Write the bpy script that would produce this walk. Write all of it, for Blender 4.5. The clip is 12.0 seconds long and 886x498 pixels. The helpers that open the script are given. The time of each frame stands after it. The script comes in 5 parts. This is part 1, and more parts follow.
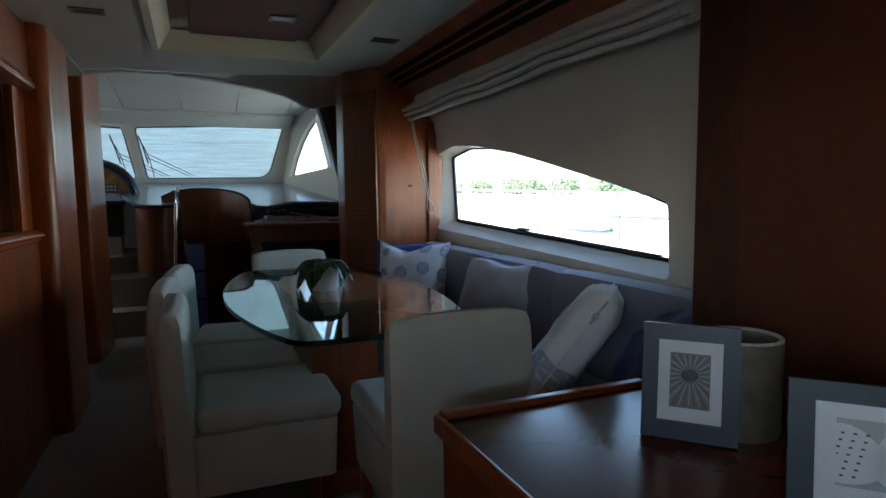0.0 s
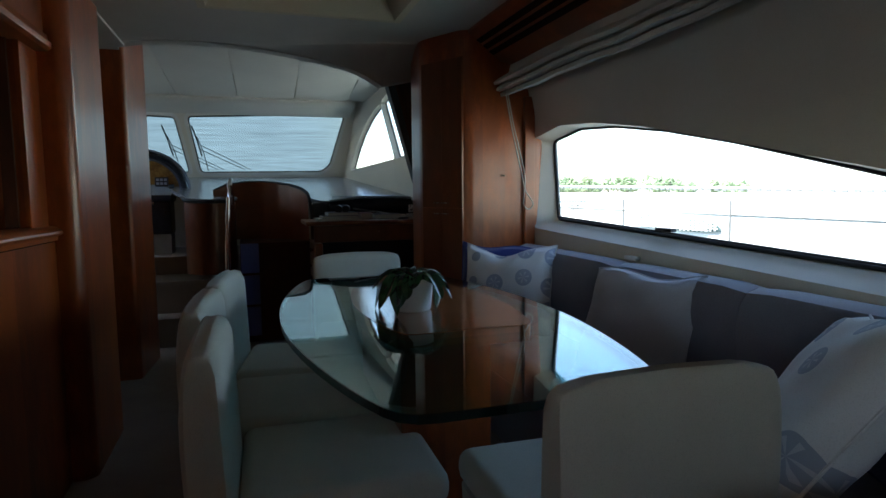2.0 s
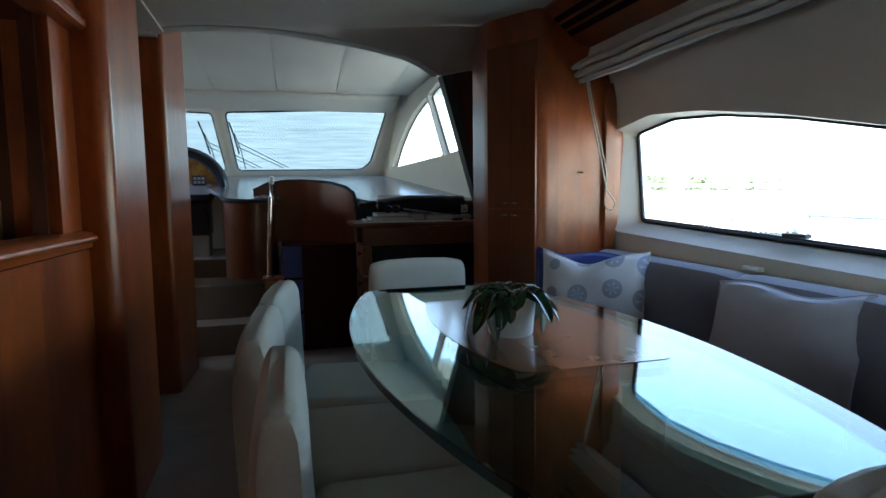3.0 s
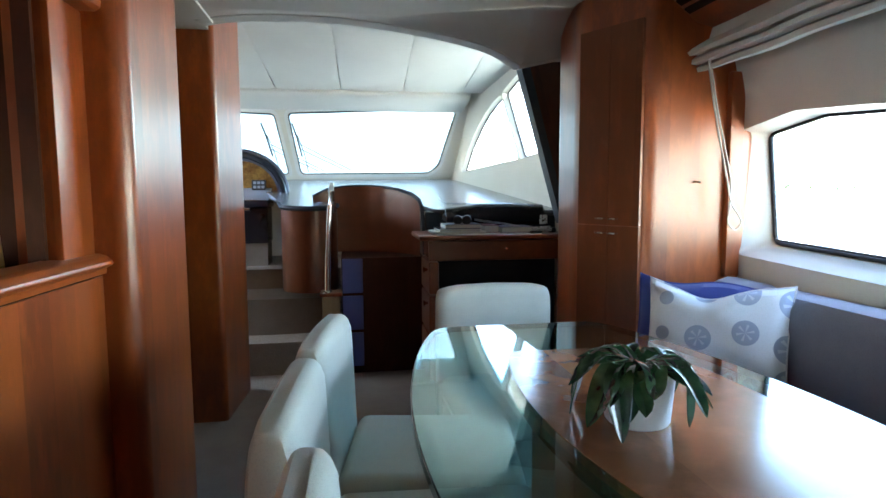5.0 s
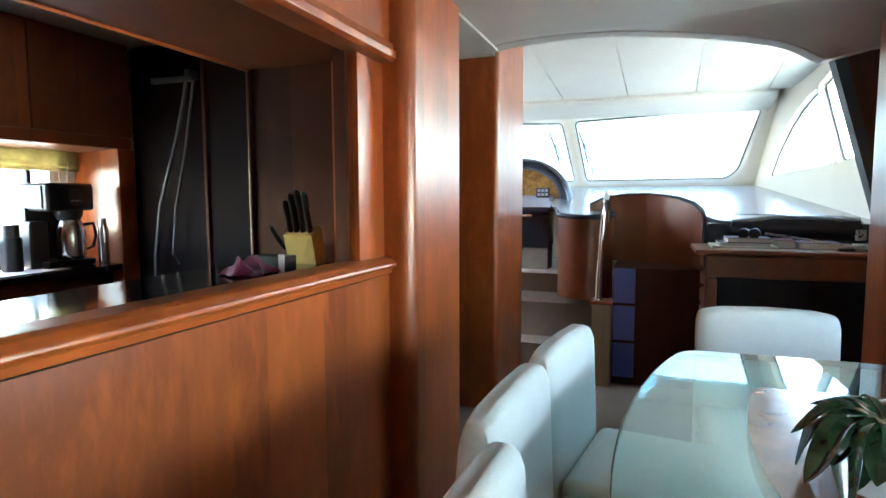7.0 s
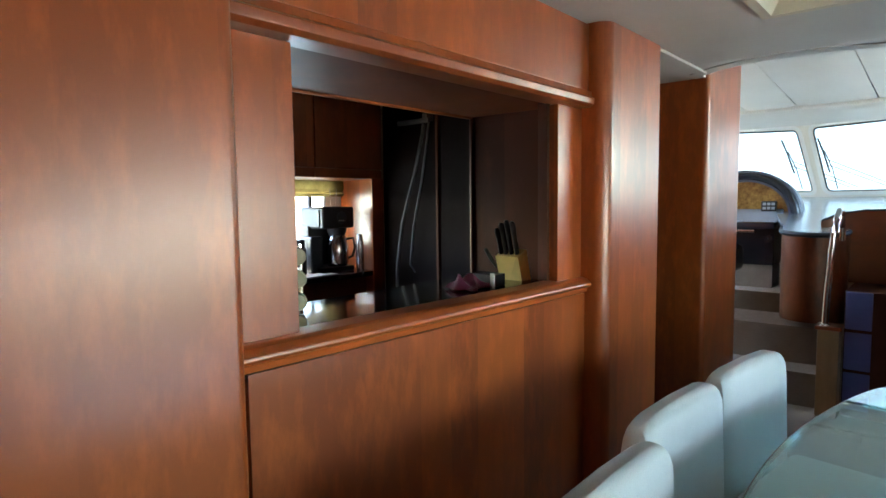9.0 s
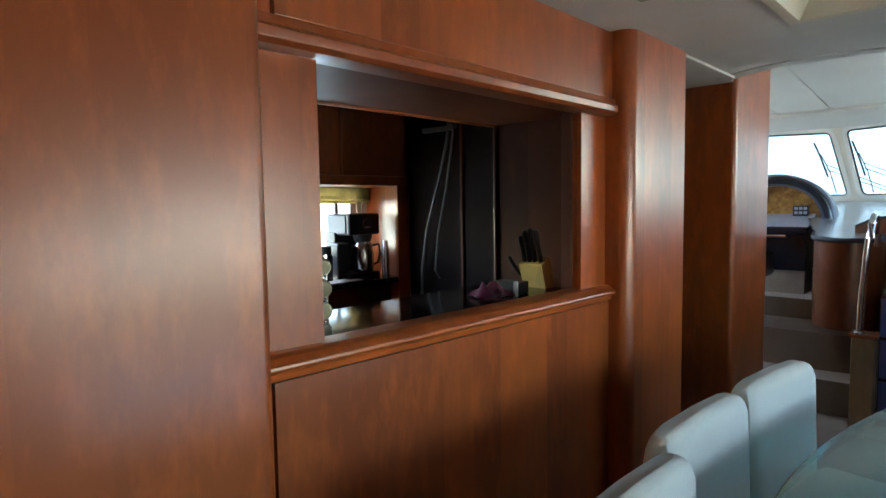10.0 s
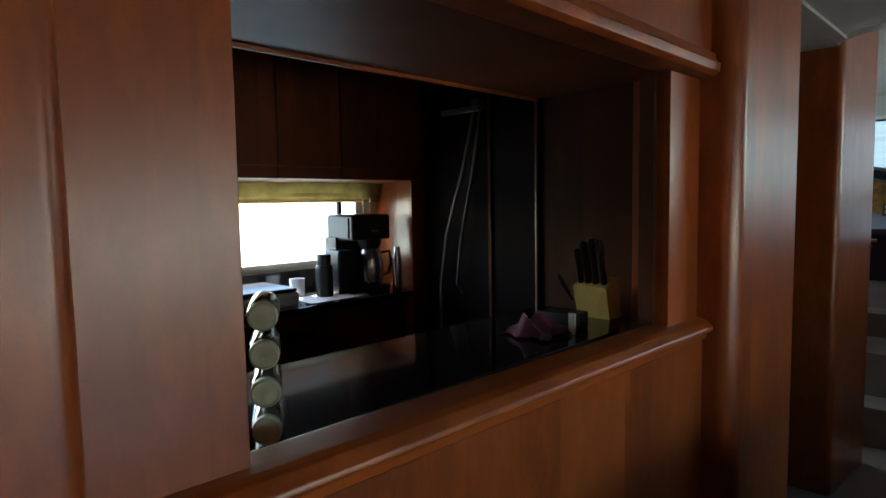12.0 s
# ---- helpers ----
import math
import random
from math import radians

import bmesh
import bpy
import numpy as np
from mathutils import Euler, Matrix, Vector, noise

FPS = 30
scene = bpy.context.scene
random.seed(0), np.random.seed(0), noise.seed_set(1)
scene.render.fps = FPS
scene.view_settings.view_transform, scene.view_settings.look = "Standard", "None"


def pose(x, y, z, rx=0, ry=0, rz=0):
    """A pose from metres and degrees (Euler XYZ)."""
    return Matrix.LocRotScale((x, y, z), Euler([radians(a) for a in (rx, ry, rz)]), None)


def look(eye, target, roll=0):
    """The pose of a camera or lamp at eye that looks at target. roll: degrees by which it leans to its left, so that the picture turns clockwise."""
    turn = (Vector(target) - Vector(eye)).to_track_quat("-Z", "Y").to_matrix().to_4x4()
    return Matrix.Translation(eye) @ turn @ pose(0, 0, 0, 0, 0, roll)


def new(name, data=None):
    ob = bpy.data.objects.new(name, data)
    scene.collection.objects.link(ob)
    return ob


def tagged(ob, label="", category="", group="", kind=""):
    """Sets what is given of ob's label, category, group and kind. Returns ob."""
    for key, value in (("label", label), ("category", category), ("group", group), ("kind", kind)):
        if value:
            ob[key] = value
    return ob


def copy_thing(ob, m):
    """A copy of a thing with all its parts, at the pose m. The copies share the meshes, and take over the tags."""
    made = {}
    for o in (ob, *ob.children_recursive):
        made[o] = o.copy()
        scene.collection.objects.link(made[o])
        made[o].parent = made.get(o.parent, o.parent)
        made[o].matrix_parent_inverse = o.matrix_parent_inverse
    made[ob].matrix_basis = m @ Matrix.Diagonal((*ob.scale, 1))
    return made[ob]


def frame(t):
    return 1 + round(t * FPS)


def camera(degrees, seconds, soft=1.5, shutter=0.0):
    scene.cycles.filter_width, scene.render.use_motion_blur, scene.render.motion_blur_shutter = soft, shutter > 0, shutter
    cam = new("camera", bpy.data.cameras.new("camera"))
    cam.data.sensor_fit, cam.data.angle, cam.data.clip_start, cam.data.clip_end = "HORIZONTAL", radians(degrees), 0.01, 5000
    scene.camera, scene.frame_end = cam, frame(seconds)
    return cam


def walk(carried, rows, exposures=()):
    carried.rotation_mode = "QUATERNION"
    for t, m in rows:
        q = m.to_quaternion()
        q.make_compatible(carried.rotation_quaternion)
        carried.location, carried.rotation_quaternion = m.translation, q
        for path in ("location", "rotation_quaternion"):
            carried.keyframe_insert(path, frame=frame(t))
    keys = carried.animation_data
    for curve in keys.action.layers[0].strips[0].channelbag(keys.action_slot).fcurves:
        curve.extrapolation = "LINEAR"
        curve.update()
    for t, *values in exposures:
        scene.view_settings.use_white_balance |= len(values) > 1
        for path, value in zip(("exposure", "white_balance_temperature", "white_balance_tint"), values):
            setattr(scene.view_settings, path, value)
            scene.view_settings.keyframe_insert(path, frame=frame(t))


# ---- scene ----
cam = camera(73.3, 12.0, soft=1.5)
PATH = [
    (0, (0.357, 0.181, 1.186), (1.125, 2.018, 0.995), -0.7),
    (0.5, (0.395, 0.371, 1.183), (1.112, 2.228, 0.992), -0.6),
    (1, (0.393, 0.585, 1.193), (1.084, 2.452, 0.997), -0.6),
    (1.5, (0.386, 0.765, 1.172), (1.036, 2.647, 0.98), -0.5),
    (2, (0.385, 0.939, 1.145), (0.994, 2.835, 0.953), -0.6),
    (2.5, (0.328, 1.15, 1.149), (0.9, 3.056, 0.95), -0.7),
    (3, (0.285, 1.329, 1.15), (0.81, 3.248, 0.954), -0.7),
    (5, (0.344, 1.792, 1.196), (0.656, 3.758, 1.005), -0.3),
    (5.5, (0.434, 1.85, 1.217), (0.503, 3.84, 1.028), -0.4),
    (6, (0.48, 1.841, 1.216), (0.243, 3.818, 1.034), -0.6),
    (6.5, (0.484, 1.78, 1.225), (0.009, 3.715, 1.044), -0.4),
    (7, (0.512, 1.705, 1.24), (-0.144, 3.586, 1.06), -0.2),
    (7.5, (0.552, 1.615, 1.259), (-0.308, 3.411, 1.082), -0.2),
    (9.5, (0.766, 1.432, 1.353), (-0.578, 2.906, 1.197), -0.8),
    (10, (0.763, 1.436, 1.357), (-0.593, 2.898, 1.206), -0.9),
    (10.5, (0.702, 1.482, 1.349), (-0.658, 2.94, 1.194), -1.0),
    (11, (0.593, 1.584, 1.343), (-0.769, 3.04, 1.185), -1.0),
    (11.5, (0.454, 1.755, 1.354), (-0.92, 3.199, 1.193), -1.0),
    (12, (0.305, 1.912, 1.364), (-1.102, 3.325, 1.205), -1.0),
]
EXPOSURES = [(0, 2.95, 6300, 8), (0.5, 2.5, 6300, 8), (1.0, 1.95, 6300, 7), (1.5, 2.35, 6300, 7), (2.0, 2.6, 6300, 7), (2.5, 3.05, 6300, 7), (3.0, 3.35, 6300, 8), (4.9, 4.9, 6300, 8), (5.6, 5.0, 6300, 8), (7.5, 5.68, 6400, 9), (9.3, 4.88, 6400, 9), (10.5, 4.3, 6400, 9), (11.0, 3.9, 6400, 9), (11.5, 3.7, 6400, 9), (12, 3.4, 6400, 9)]
walk(cam, [(t, look(eye, target, roll)) for t, eye, target, roll in PATH], EXPOSURES)

# ---- world and light ----
SUN_EL, SUN_AZ = radians(58), radians(250)
world = bpy.data.worlds.new("sky")
scene.world = world
world.use_nodes = True
wn = world.node_tree
sky = wn.nodes.new("ShaderNodeTexSky")
sky.sky_type, sky.sun_disc = "NISHITA", False
sky.sun_elevation, sky.sun_rotation = SUN_EL, SUN_AZ
wn.links.new(sky.outputs[0], wn.nodes["Background"].inputs[0])
wn.nodes["Background"].inputs[1].default_value = 0.15
sun_data = bpy.data.lights.new("sun", "SUN")
sun_data.energy, sun_data.angle, sun_data.color = 5.0, radians(0.6), (1, 0.95, 0.88)
sun = new("sun", sun_data)
sun_dir = Vector((math.sin(SUN_AZ) * math.cos(SUN_EL), math.cos(SUN_AZ) * math.cos(SUN_EL), math.sin(SUN_EL)))
sun.matrix_world = look(sun_dir * 30, (0, 0, 0))


# ---- materials ----
def nodes_of(name):
    m = bpy.data.materials.new(name)
    m.use_nodes = True
    t = m.node_tree
    return m, t, t.nodes["Principled BSDF"]


def mixed(t, fac, a, b):
    n = t.nodes.new("ShaderNodeMix")
    n.data_type = "RGBA"
    for sock, v in ((n.inputs[0], fac), (n.inputs[6], a), (n.inputs[7], b)):
        if isinstance(v, bpy.types.NodeSocket):
            t.links.new(v, sock)
        else:
            sock.default_value = v if isinstance(v, (int, float)) else (*v, 1)
    return n.outputs[2]


def noise_node(t, vec, scale, detail=4, rough=0.55):
    n = t.nodes.new("ShaderNodeTexNoise")
    n.inputs["Scale"].default_value, n.inputs["Detail"].default_value, n.inputs["Roughness"].default_value = scale, detail, rough
    t.links.new(vec, n.inputs["Vector"])
    return n.outputs["Fac"]


def ramp(t, fac, lo, hi):
    n = t.nodes.new("ShaderNodeMapRange")
    n.inputs[1].default_value, n.inputs[2].default_value = lo, hi
    t.links.new(fac, n.inputs[0])
    return n.outputs[0]


def coords(t, scale=(1, 1, 1), shift=None):
    c = t.nodes.new("ShaderNodeTexCoord")
    m = t.nodes.new("ShaderNodeMapping")
    m.inputs["Scale"].default_value = scale
    t.links.new(c.outputs["Object"], m.inputs["Vector"])
    out = m.outputs[0]
    if shift:
        info = t.nodes.new("ShaderNodeObjectInfo")
        add = t.nodes.new("ShaderNodeVectorMath")
        add.operation = "MULTIPLY_ADD"
        t.links.new(info.outputs["Random"], add.inputs[0])
        add.inputs[1].default_value = (shift, shift, shift)
        t.links.new(out, add.inputs[2])
        out = add.outputs[0]
    return out


def bumped(t, bsdf, height, strength, distance=0.002):
    b = t.nodes.new("ShaderNodeBump")
    b.inputs["Strength"].default_value, b.inputs["Distance"].default_value = strength, distance
    t.links.new(height, b.inputs["Height"])
    t.links.new(b.outputs[0], bsdf.inputs["Normal"])


def wood(name, dark, light, grain="z", rough=0.34, leaf=0.13, coat=0.6):
    """Varnished veneer: fine grain along one axis, broad figure, and veneer leaves of slightly different tone."""
    m, t, b = nodes_of(name)
    k = {"x": (1.6, 12, 12), "y": (12, 1.6, 12), "z": (12, 12, 1.6)}[grain]
    fine = noise_node(t, coords(t, tuple(4 * a for a in k), 7.0), 1.6, 5, 0.6)
    broad = noise_node(t, coords(t, tuple(0.35 * a for a in k), 7.0), 1.3, 3, 0.6)
    cloud = noise_node(t, coords(t, (1, 1, 1), 3.0), 2.2, 3)
    leafs = t.nodes.new("ShaderNodeTexWhiteNoise")
    leafs.noise_dimensions = "1D"
    sep = t.nodes.new("ShaderNodeSeparateXYZ")
    t.links.new(coords(t, (1 / leaf, 1 / leaf, 1 / leaf), 5.0), sep.inputs[0])
    plus = t.nodes.new("ShaderNodeMath")
    plus.operation = "ADD"
    ab = {"x": (1, 2), "y": (0, 2), "z": (0, 1)}[grain]
    t.links.new(sep.outputs[ab[0]], plus.inputs[0])
    t.links.new(sep.outputs[ab[1]], plus.inputs[1])
    fl = t.nodes.new("ShaderNodeMath")
    fl.operation = "FLOOR"
    t.links.new(plus.outputs[0], fl.inputs[0])
    t.links.new(fl.outputs[0], leafs.inputs["W"])
    col = mixed(t, ramp(t, broad, 0.22, 0.82), dark, light)
    mid = tuple((a + c) / 2 for a, c in zip(dark, light))
    col = mixed(t, ramp(t, fine, 0.58, 4.0), col, tuple(a * 0.55 for a in dark))
    tone = mixed(t, leafs.outputs["Value"], tuple(a * 0.55 for a in mid), (min(1, mid[0] * 1.4), min(1, mid[1] * 1.65), mid[2] * 1.5))
    col = mixed(t, 0.7, col, tone)
    fig = noise_node(t, coords(t, (2.4, 2.4, 0.8) if grain == "z" else (1, 1, 1), 9.0), 7.0, 5, 0.65)
    col = mixed(t, ramp(t, fig, 0.47, 0.85), col, tuple(min(1, a * 1.3) for a in light))
    col = mixed(t, ramp(t, cloud, 0.35, 1.1), col, tuple(a * 0.7 for a in mid))
    t.links.new(col, b.inputs["Base Color"])
    rv = ramp(t, cloud, 0.2, 0.8)
    rr = t.nodes.new("ShaderNodeMapRange")
    rr.inputs[3].default_value, rr.inputs[4].default_value = rough - 0.015, rough + 0.03
    t.links.new(rv, rr.inputs[0])
    t.links.new(rr.outputs[0], b.inputs["Roughness"])
    b.inputs["Coat Weight"].default_value, b.inputs["Coat Roughness"].default_value = coat, rough - 0.04
    b.inputs["Coat IOR"].default_value = 1.55
    b.inputs["Specular Tint"].default_value = (1.0, 0.84, 0.62, 1.0)
    bumped(t, b, fine, 0.04, 0.001)
    return m


def soft(name, a, b_col, scale=300, rough=0.9, bump=0.3, blotch=3.0, sheen=0.2, dist=0.002):
    """Cloth, carpet, leather or vinyl: a fine weave and faint broad variation."""
    m, t, b = nodes_of(name)
    v = coords(t)
    weave = noise_node(t, v, scale, 2, 0.5)
    blot = noise_node(t, v, blotch, 4, 0.6)
    col = mixed(t, ramp(t, blot, 0.3, 0.75), a, b_col)
    col = mixed(t, ramp(t, weave, 0.5, 1.4), col, tuple(c * 0.5 for c in a))
    t.links.new(col, b.inputs["Base Color"])
    b.inputs["Roughness"].default_value = rough
    b.inputs["Sheen Weight"].default_value = sheen
    both = t.nodes.new("ShaderNodeMath")
    both.operation = "MULTIPLY_ADD"
    t.links.new(blot, both.inputs[0])
    both.inputs[1].default_value = 1.5
    t.links.new(weave, both.inputs[2])
    bumped(t, b, both.outputs[0], bump, dist)
    return m


def plain(name, col, rough=0.5, metal=0.0, vary=0.12, scale=8.0, coat=0.0, trans=0.0, ior=1.45):
    m, t, b = nodes_of(name)
    n = noise_node(t, coords(t), scale, 5, 0.6)
    t.links.new(mixed(t, n, tuple(c * (1 - vary) for c in col), tuple(min(1, c * (1 + vary)) for c in col)), b.inputs["Base Color"])
    rr = t.nodes.new("ShaderNodeMapRange")
    rr.inputs[3].default_value, rr.inputs[4].default_value = max(0.02, rough - 0.06), rough + 0.06
    t.links.new(n, rr.inputs[0])
    t.links.new(rr.outputs[0], b.inputs["Roughness"])
    b.inputs["Metallic"].default_value, b.inputs["Coat Weight"].default_value = metal, coat
    b.inputs["Transmission Weight"].default_value, b.inputs["IOR"].default_value = trans, ior
    return m


def pane_glass(name, tint, base=0.04, rough=0.0):
    """Clear sheet glass: tinted see-through with a mirror gloss that grows towards grazing."""
    m = bpy.data.materials.new(name)
    m.use_nodes = True
    t = m.node_tree
    t.nodes.remove(t.nodes["Principled BSDF"])
    tr, gl, mx, lw, pw, mr = (t.nodes.new("ShaderNode" + n) for n in ("BsdfTransparent", "BsdfGlossy", "MixShader", "LayerWeight", "Math", "MapRange"))
    tr.inputs[0].default_value = (*tint, 1)
    gl.inputs["Roughness"].default_value = rough
    lw.inputs[0].default_value = 0.5
    pw.operation = "POWER"
    pw.inputs[1].default_value = 5.0
    t.links.new(lw.outputs["Facing"], pw.inputs[0])
    t.links.new(pw.outputs[0], mr.inputs[0])
    mr.inputs[3].default_value, mr.inputs[4].default_value = base, 1.0
    t.links.new(mr.outputs[0], mx.inputs[0])
    t.links.new(tr.outputs[0], mx.inputs[1])
    t.links.new(gl.outputs[0], mx.inputs[2])
    t.links.new(mx.outputs[0], t.nodes["Material Output"].inputs["Surface"])
    return m


def sheer(name, col, holes, streak):
    """Thin weatherproof mesh: lets part of the light straight through and glows with the rest."""
    m = bpy.data.materials.new(name)
    m.use_nodes = True
    t = m.node_tree
    t.nodes.remove(t.nodes["Principled BSDF"])
    tr, tl, mx = (t.nodes.new("ShaderNode" + n) for n in ("BsdfTransparent", "BsdfTranslucent", "MixShader"))
    n = noise_node(t, coords(t, streak), 2.5, 6, 0.65)
    t.links.new(mixed(t, ramp(t, n, 0.3, 0.75), tuple(c * 0.5 for c in col), col), tl.inputs[0])
    mx.inputs[0].default_value = 1 - holes
    t.links.new(tr.outputs[0], mx.inputs[1])
    t.links.new(tl.outputs[0], mx.inputs[2])
    t.links.new(mx.outputs[0], t.nodes["Material Output"].inputs["Surface"])
    return m


def printed_cloth(name, ground, ink):
    """Off-white cotton printed with blue-grey sand-dollar discs."""
    m, t, b = nodes_of(name)
    v = coords(t, (7.3, 0.0, 7.3), 13.0)
    vo = t.nodes.new("ShaderNodeTexVoronoi")
    vo.inputs["Scale"].default_value, vo.inputs["Randomness"].default_value = 1.0, 0.7
    t.links.new(v, vo.inputs["Vector"])
    sub = t.nodes.new("ShaderNodeVectorMath")
    sub.operation = "SUBTRACT"
    t.links.new(v, sub.inputs[0])
    t.links.new(vo.outputs["Position"], sub.inputs[1])
    sep = t.nodes.new("ShaderNodeSeparateXYZ")
    t.links.new(sub.outputs[0], sep.inputs[0])

    def mathn(op, a, c=0.0):
        n = t.nodes.new("ShaderNodeMath")
        n.operation = op
        for i, s in enumerate((a, c)):
            if isinstance(s, bpy.types.NodeSocket):
                t.links.new(s, n.inputs[i])
            else:
                n.inputs[i].default_value = s
        return n.outputs[0]

    ang = mathn("ARCTAN2", sep.outputs[2], sep.outputs[0])
    petal = mathn("GREATER_THAN", mathn("SINE", mathn("MULTIPLY", ang, 6.0)), 0.55)
    d = vo.outputs["Distance"]
    disc = mathn("LESS_THAN", d, 0.36)
    inner = mathn("LESS_THAN", d, 0.28)
    fac = mathn("MULTIPLY", disc, mathn("SUBTRACT", 0.85, mathn("MULTIPLY", mathn("MULTIPLY", petal, inner), 0.45)))
    weave = noise_node(t, coords(t), 320, 2)
    col = mixed(t, fac, ground, ink)
    col = mixed(t, ramp(t, weave, 0.5, 1.5), col, tuple(c * 0.5 for c in ground))
    t.links.new(col, b.inputs["Base Color"])
    b.inputs["Roughness"].default_value = 0.9
    bumped(t, b, weave, 0.3)
    return m


def burl(name):
    m, t, b = nodes_of(name)
    n = noise_node(t, coords(t), 26, 8, 0.75)
    t.links.new(mixed(t, ramp(t, n, 0.35, 0.65), (0.14, 0.06, 0.015), (0.46, 0.27, 0.075)), b.inputs["Base Color"])
    b.inputs["Roughness"].default_value, b.inputs["Coat Weight"].default_value = 0.2, 0.6
    return m


def leaf_green(name):
    m, t, b = nodes_of(name)
    n = noise_node(t, coords(t, (1, 1, 1), 4.0), 22, 4)
    t.links.new(mixed(t, ramp(t, n, 0.35, 0.7), (0.012, 0.035, 0.016), (0.05, 0.12, 0.05)), b.inputs["Base Color"])
    b.inputs["Roughness"].default_value = 0.24
    b.inputs["Coat Weight"].default_value = 0.6
    return m


CHERRY_D, CHERRY_L = (0.155, 0.018, 0.004), (0.44, 0.094, 0.014)
cherry = wood("cherry_veneer", CHERRY_D, CHERRY_L, "z")
cherry_y = wood("cherry_solid_lengthwise", CHERRY_D, CHERRY_L, "y")
cherry_x = wood("cherry_solid_crosswise", CHERRY_D, CHERRY_L, "x")
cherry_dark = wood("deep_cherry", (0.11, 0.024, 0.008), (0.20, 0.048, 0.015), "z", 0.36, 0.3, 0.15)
cherry_dark_x = wood("deep_cherry_crosswise", (0.11, 0.024, 0.008), (0.20, 0.048, 0.015), "x", 0.36, 0.3, 0.15)
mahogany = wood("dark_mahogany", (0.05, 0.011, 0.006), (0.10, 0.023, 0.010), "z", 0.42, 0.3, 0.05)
# Darker copy of the mahogany with the shade put into its colour.
shaded_wood = wood("shaded_mahogany", (0.042, 0.010, 0.005), (0.07, 0.017, 0.008), "z", 0.5, 0.3, 0.0)
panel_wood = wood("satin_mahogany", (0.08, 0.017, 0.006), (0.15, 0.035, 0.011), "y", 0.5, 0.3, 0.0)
mahogany_x = wood("dark_mahogany_crosswise", (0.085, 0.016, 0.007), (0.15, 0.032, 0.012), "x", 0.24, 0.4, 0.15)
table_wood = wood("table_veneer", (0.26, 0.085, 0.03), (0.42, 0.17, 0.065), "y", 0.19, 0.6, 0.6)
oak_pale = wood("pale_oak", (0.33, 0.20, 0.10), (0.46, 0.30, 0.16), "z", 0.4)
block_wood = wood("yellow_beech", (0.55, 0.36, 0.12), (0.68, 0.48, 0.18), "z", 0.45)
cream_liner = soft("cream_vinyl_liner", (0.62, 0.58, 0.49), (0.68, 0.64, 0.55), 500, 0.6, 0.12, 2.0, 0.0)
ceiling_vinyl = soft("pale_headliner", (0.49, 0.475, 0.42), (0.55, 0.535, 0.475), 600, 0.55, 0.1, 2.0, 0.0)
ceiling_cream = soft("yellowish_tray_lining", (0.58, 0.52, 0.37), (0.64, 0.58, 0.42), 500, 0.55, 0.1, 2.0, 0.0)
carpet = soft("oatmeal_carpet", (0.24, 0.21, 0.165), (0.31, 0.275, 0.22), 160, 0.97, 0.7, 5.0, 0.3, 0.006)
chair_cloth = soft("ivory_chair_fabric", (0.62, 0.585, 0.475), (0.70, 0.665, 0.545), 420, 0.85, 0.25, 4.0, 0.25)
sofa_cloth = soft("blue_grey_suede", (0.19, 0.19, 0.235), (0.25, 0.25, 0.30), 260, 0.92, 0.25, 3.0, 0.4)
lilac_cloth = soft("grey_lilac_cotton", (0.46, 0.46, 0.51), (0.54, 0.54, 0.58), 380, 0.9, 0.3, 4.0, 0.2)
royal_cloth = soft("royal_blue_cotton", (0.018, 0.028, 0.16), (0.03, 0.045, 0.22), 300, 0.85, 0.3, 4.0, 0.3)
blind_cloth = soft("ivory_blind_linen", (0.60, 0.57, 0.50), (0.68, 0.65, 0.58), 420, 0.9, 0.3, 5.0, 0.1)
towel_cloth = soft("plum_towelling", (0.22, 0.03, 0.09), (0.32, 0.06, 0.14), 200, 0.95, 0.8, 9.0, 0.5, 0.004)
print_cloth = printed_cloth("sand_dollar_print", (0.80, 0.80, 0.79), (0.33, 0.37, 0.47))
rope_cotton = soft("ivory_cord", (0.48, 0.42, 0.35), (0.56, 0.50, 0.43), 700, 0.9, 0.6, 9.0, 0.0)
dash_leather = soft("grey_dash_leather", (0.22, 0.235, 0.255), (0.26, 0.275, 0.295), 700, 0.24, 0.08, 4.0, 0.0)
dash_leather.node_tree.nodes["Principled BSDF"].inputs["Coat Weight"].default_value = 0.5
dash_leather.node_tree.nodes["Principled BSDF"].inputs["Coat Roughness"].default_value = 0.2
# Black hood leather with its bluish-grey highlight put into the colour.
hood_leather = soft("hood_leather_with_sheen", (0.07, 0.08, 0.11), (0.09, 0.10, 0.135), 600, 0.35, 0.15, 5.0, 0.0)
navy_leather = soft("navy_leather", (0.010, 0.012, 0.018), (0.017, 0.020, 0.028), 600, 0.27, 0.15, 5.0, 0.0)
drape_grey = soft("charcoal_edge_trim", (0.035, 0.04, 0.045), (0.05, 0.055, 0.06), 400, 0.7, 0.2, 6.0, 0.1)
blue_panel_mat = soft("slate_blue_panel", (0.085, 0.10, 0.27), (0.105, 0.12, 0.32), 300, 0.6, 0.15, 4.0, 0.1)
white_paint = plain("white_gelcoat", (0.78, 0.78, 0.76), 0.3, 0, 0.04)
frame_paint = plain("off_white_window_frame", (0.66, 0.66, 0.62), 0.4, 0, 0.05)
chrome = plain("polished_chrome", (0.75, 0.75, 0.76), 0.1, 1.0, 0.04)
steel = plain("brushed_steel", (0.5, 0.5, 0.5), 0.28, 1.0, 0.08, 60)
jug_steel = plain("smooth_steel", (0.5, 0.5, 0.51), 0.2, 1.0, 0.02, 4)
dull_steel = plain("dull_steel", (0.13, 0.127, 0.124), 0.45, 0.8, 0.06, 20)
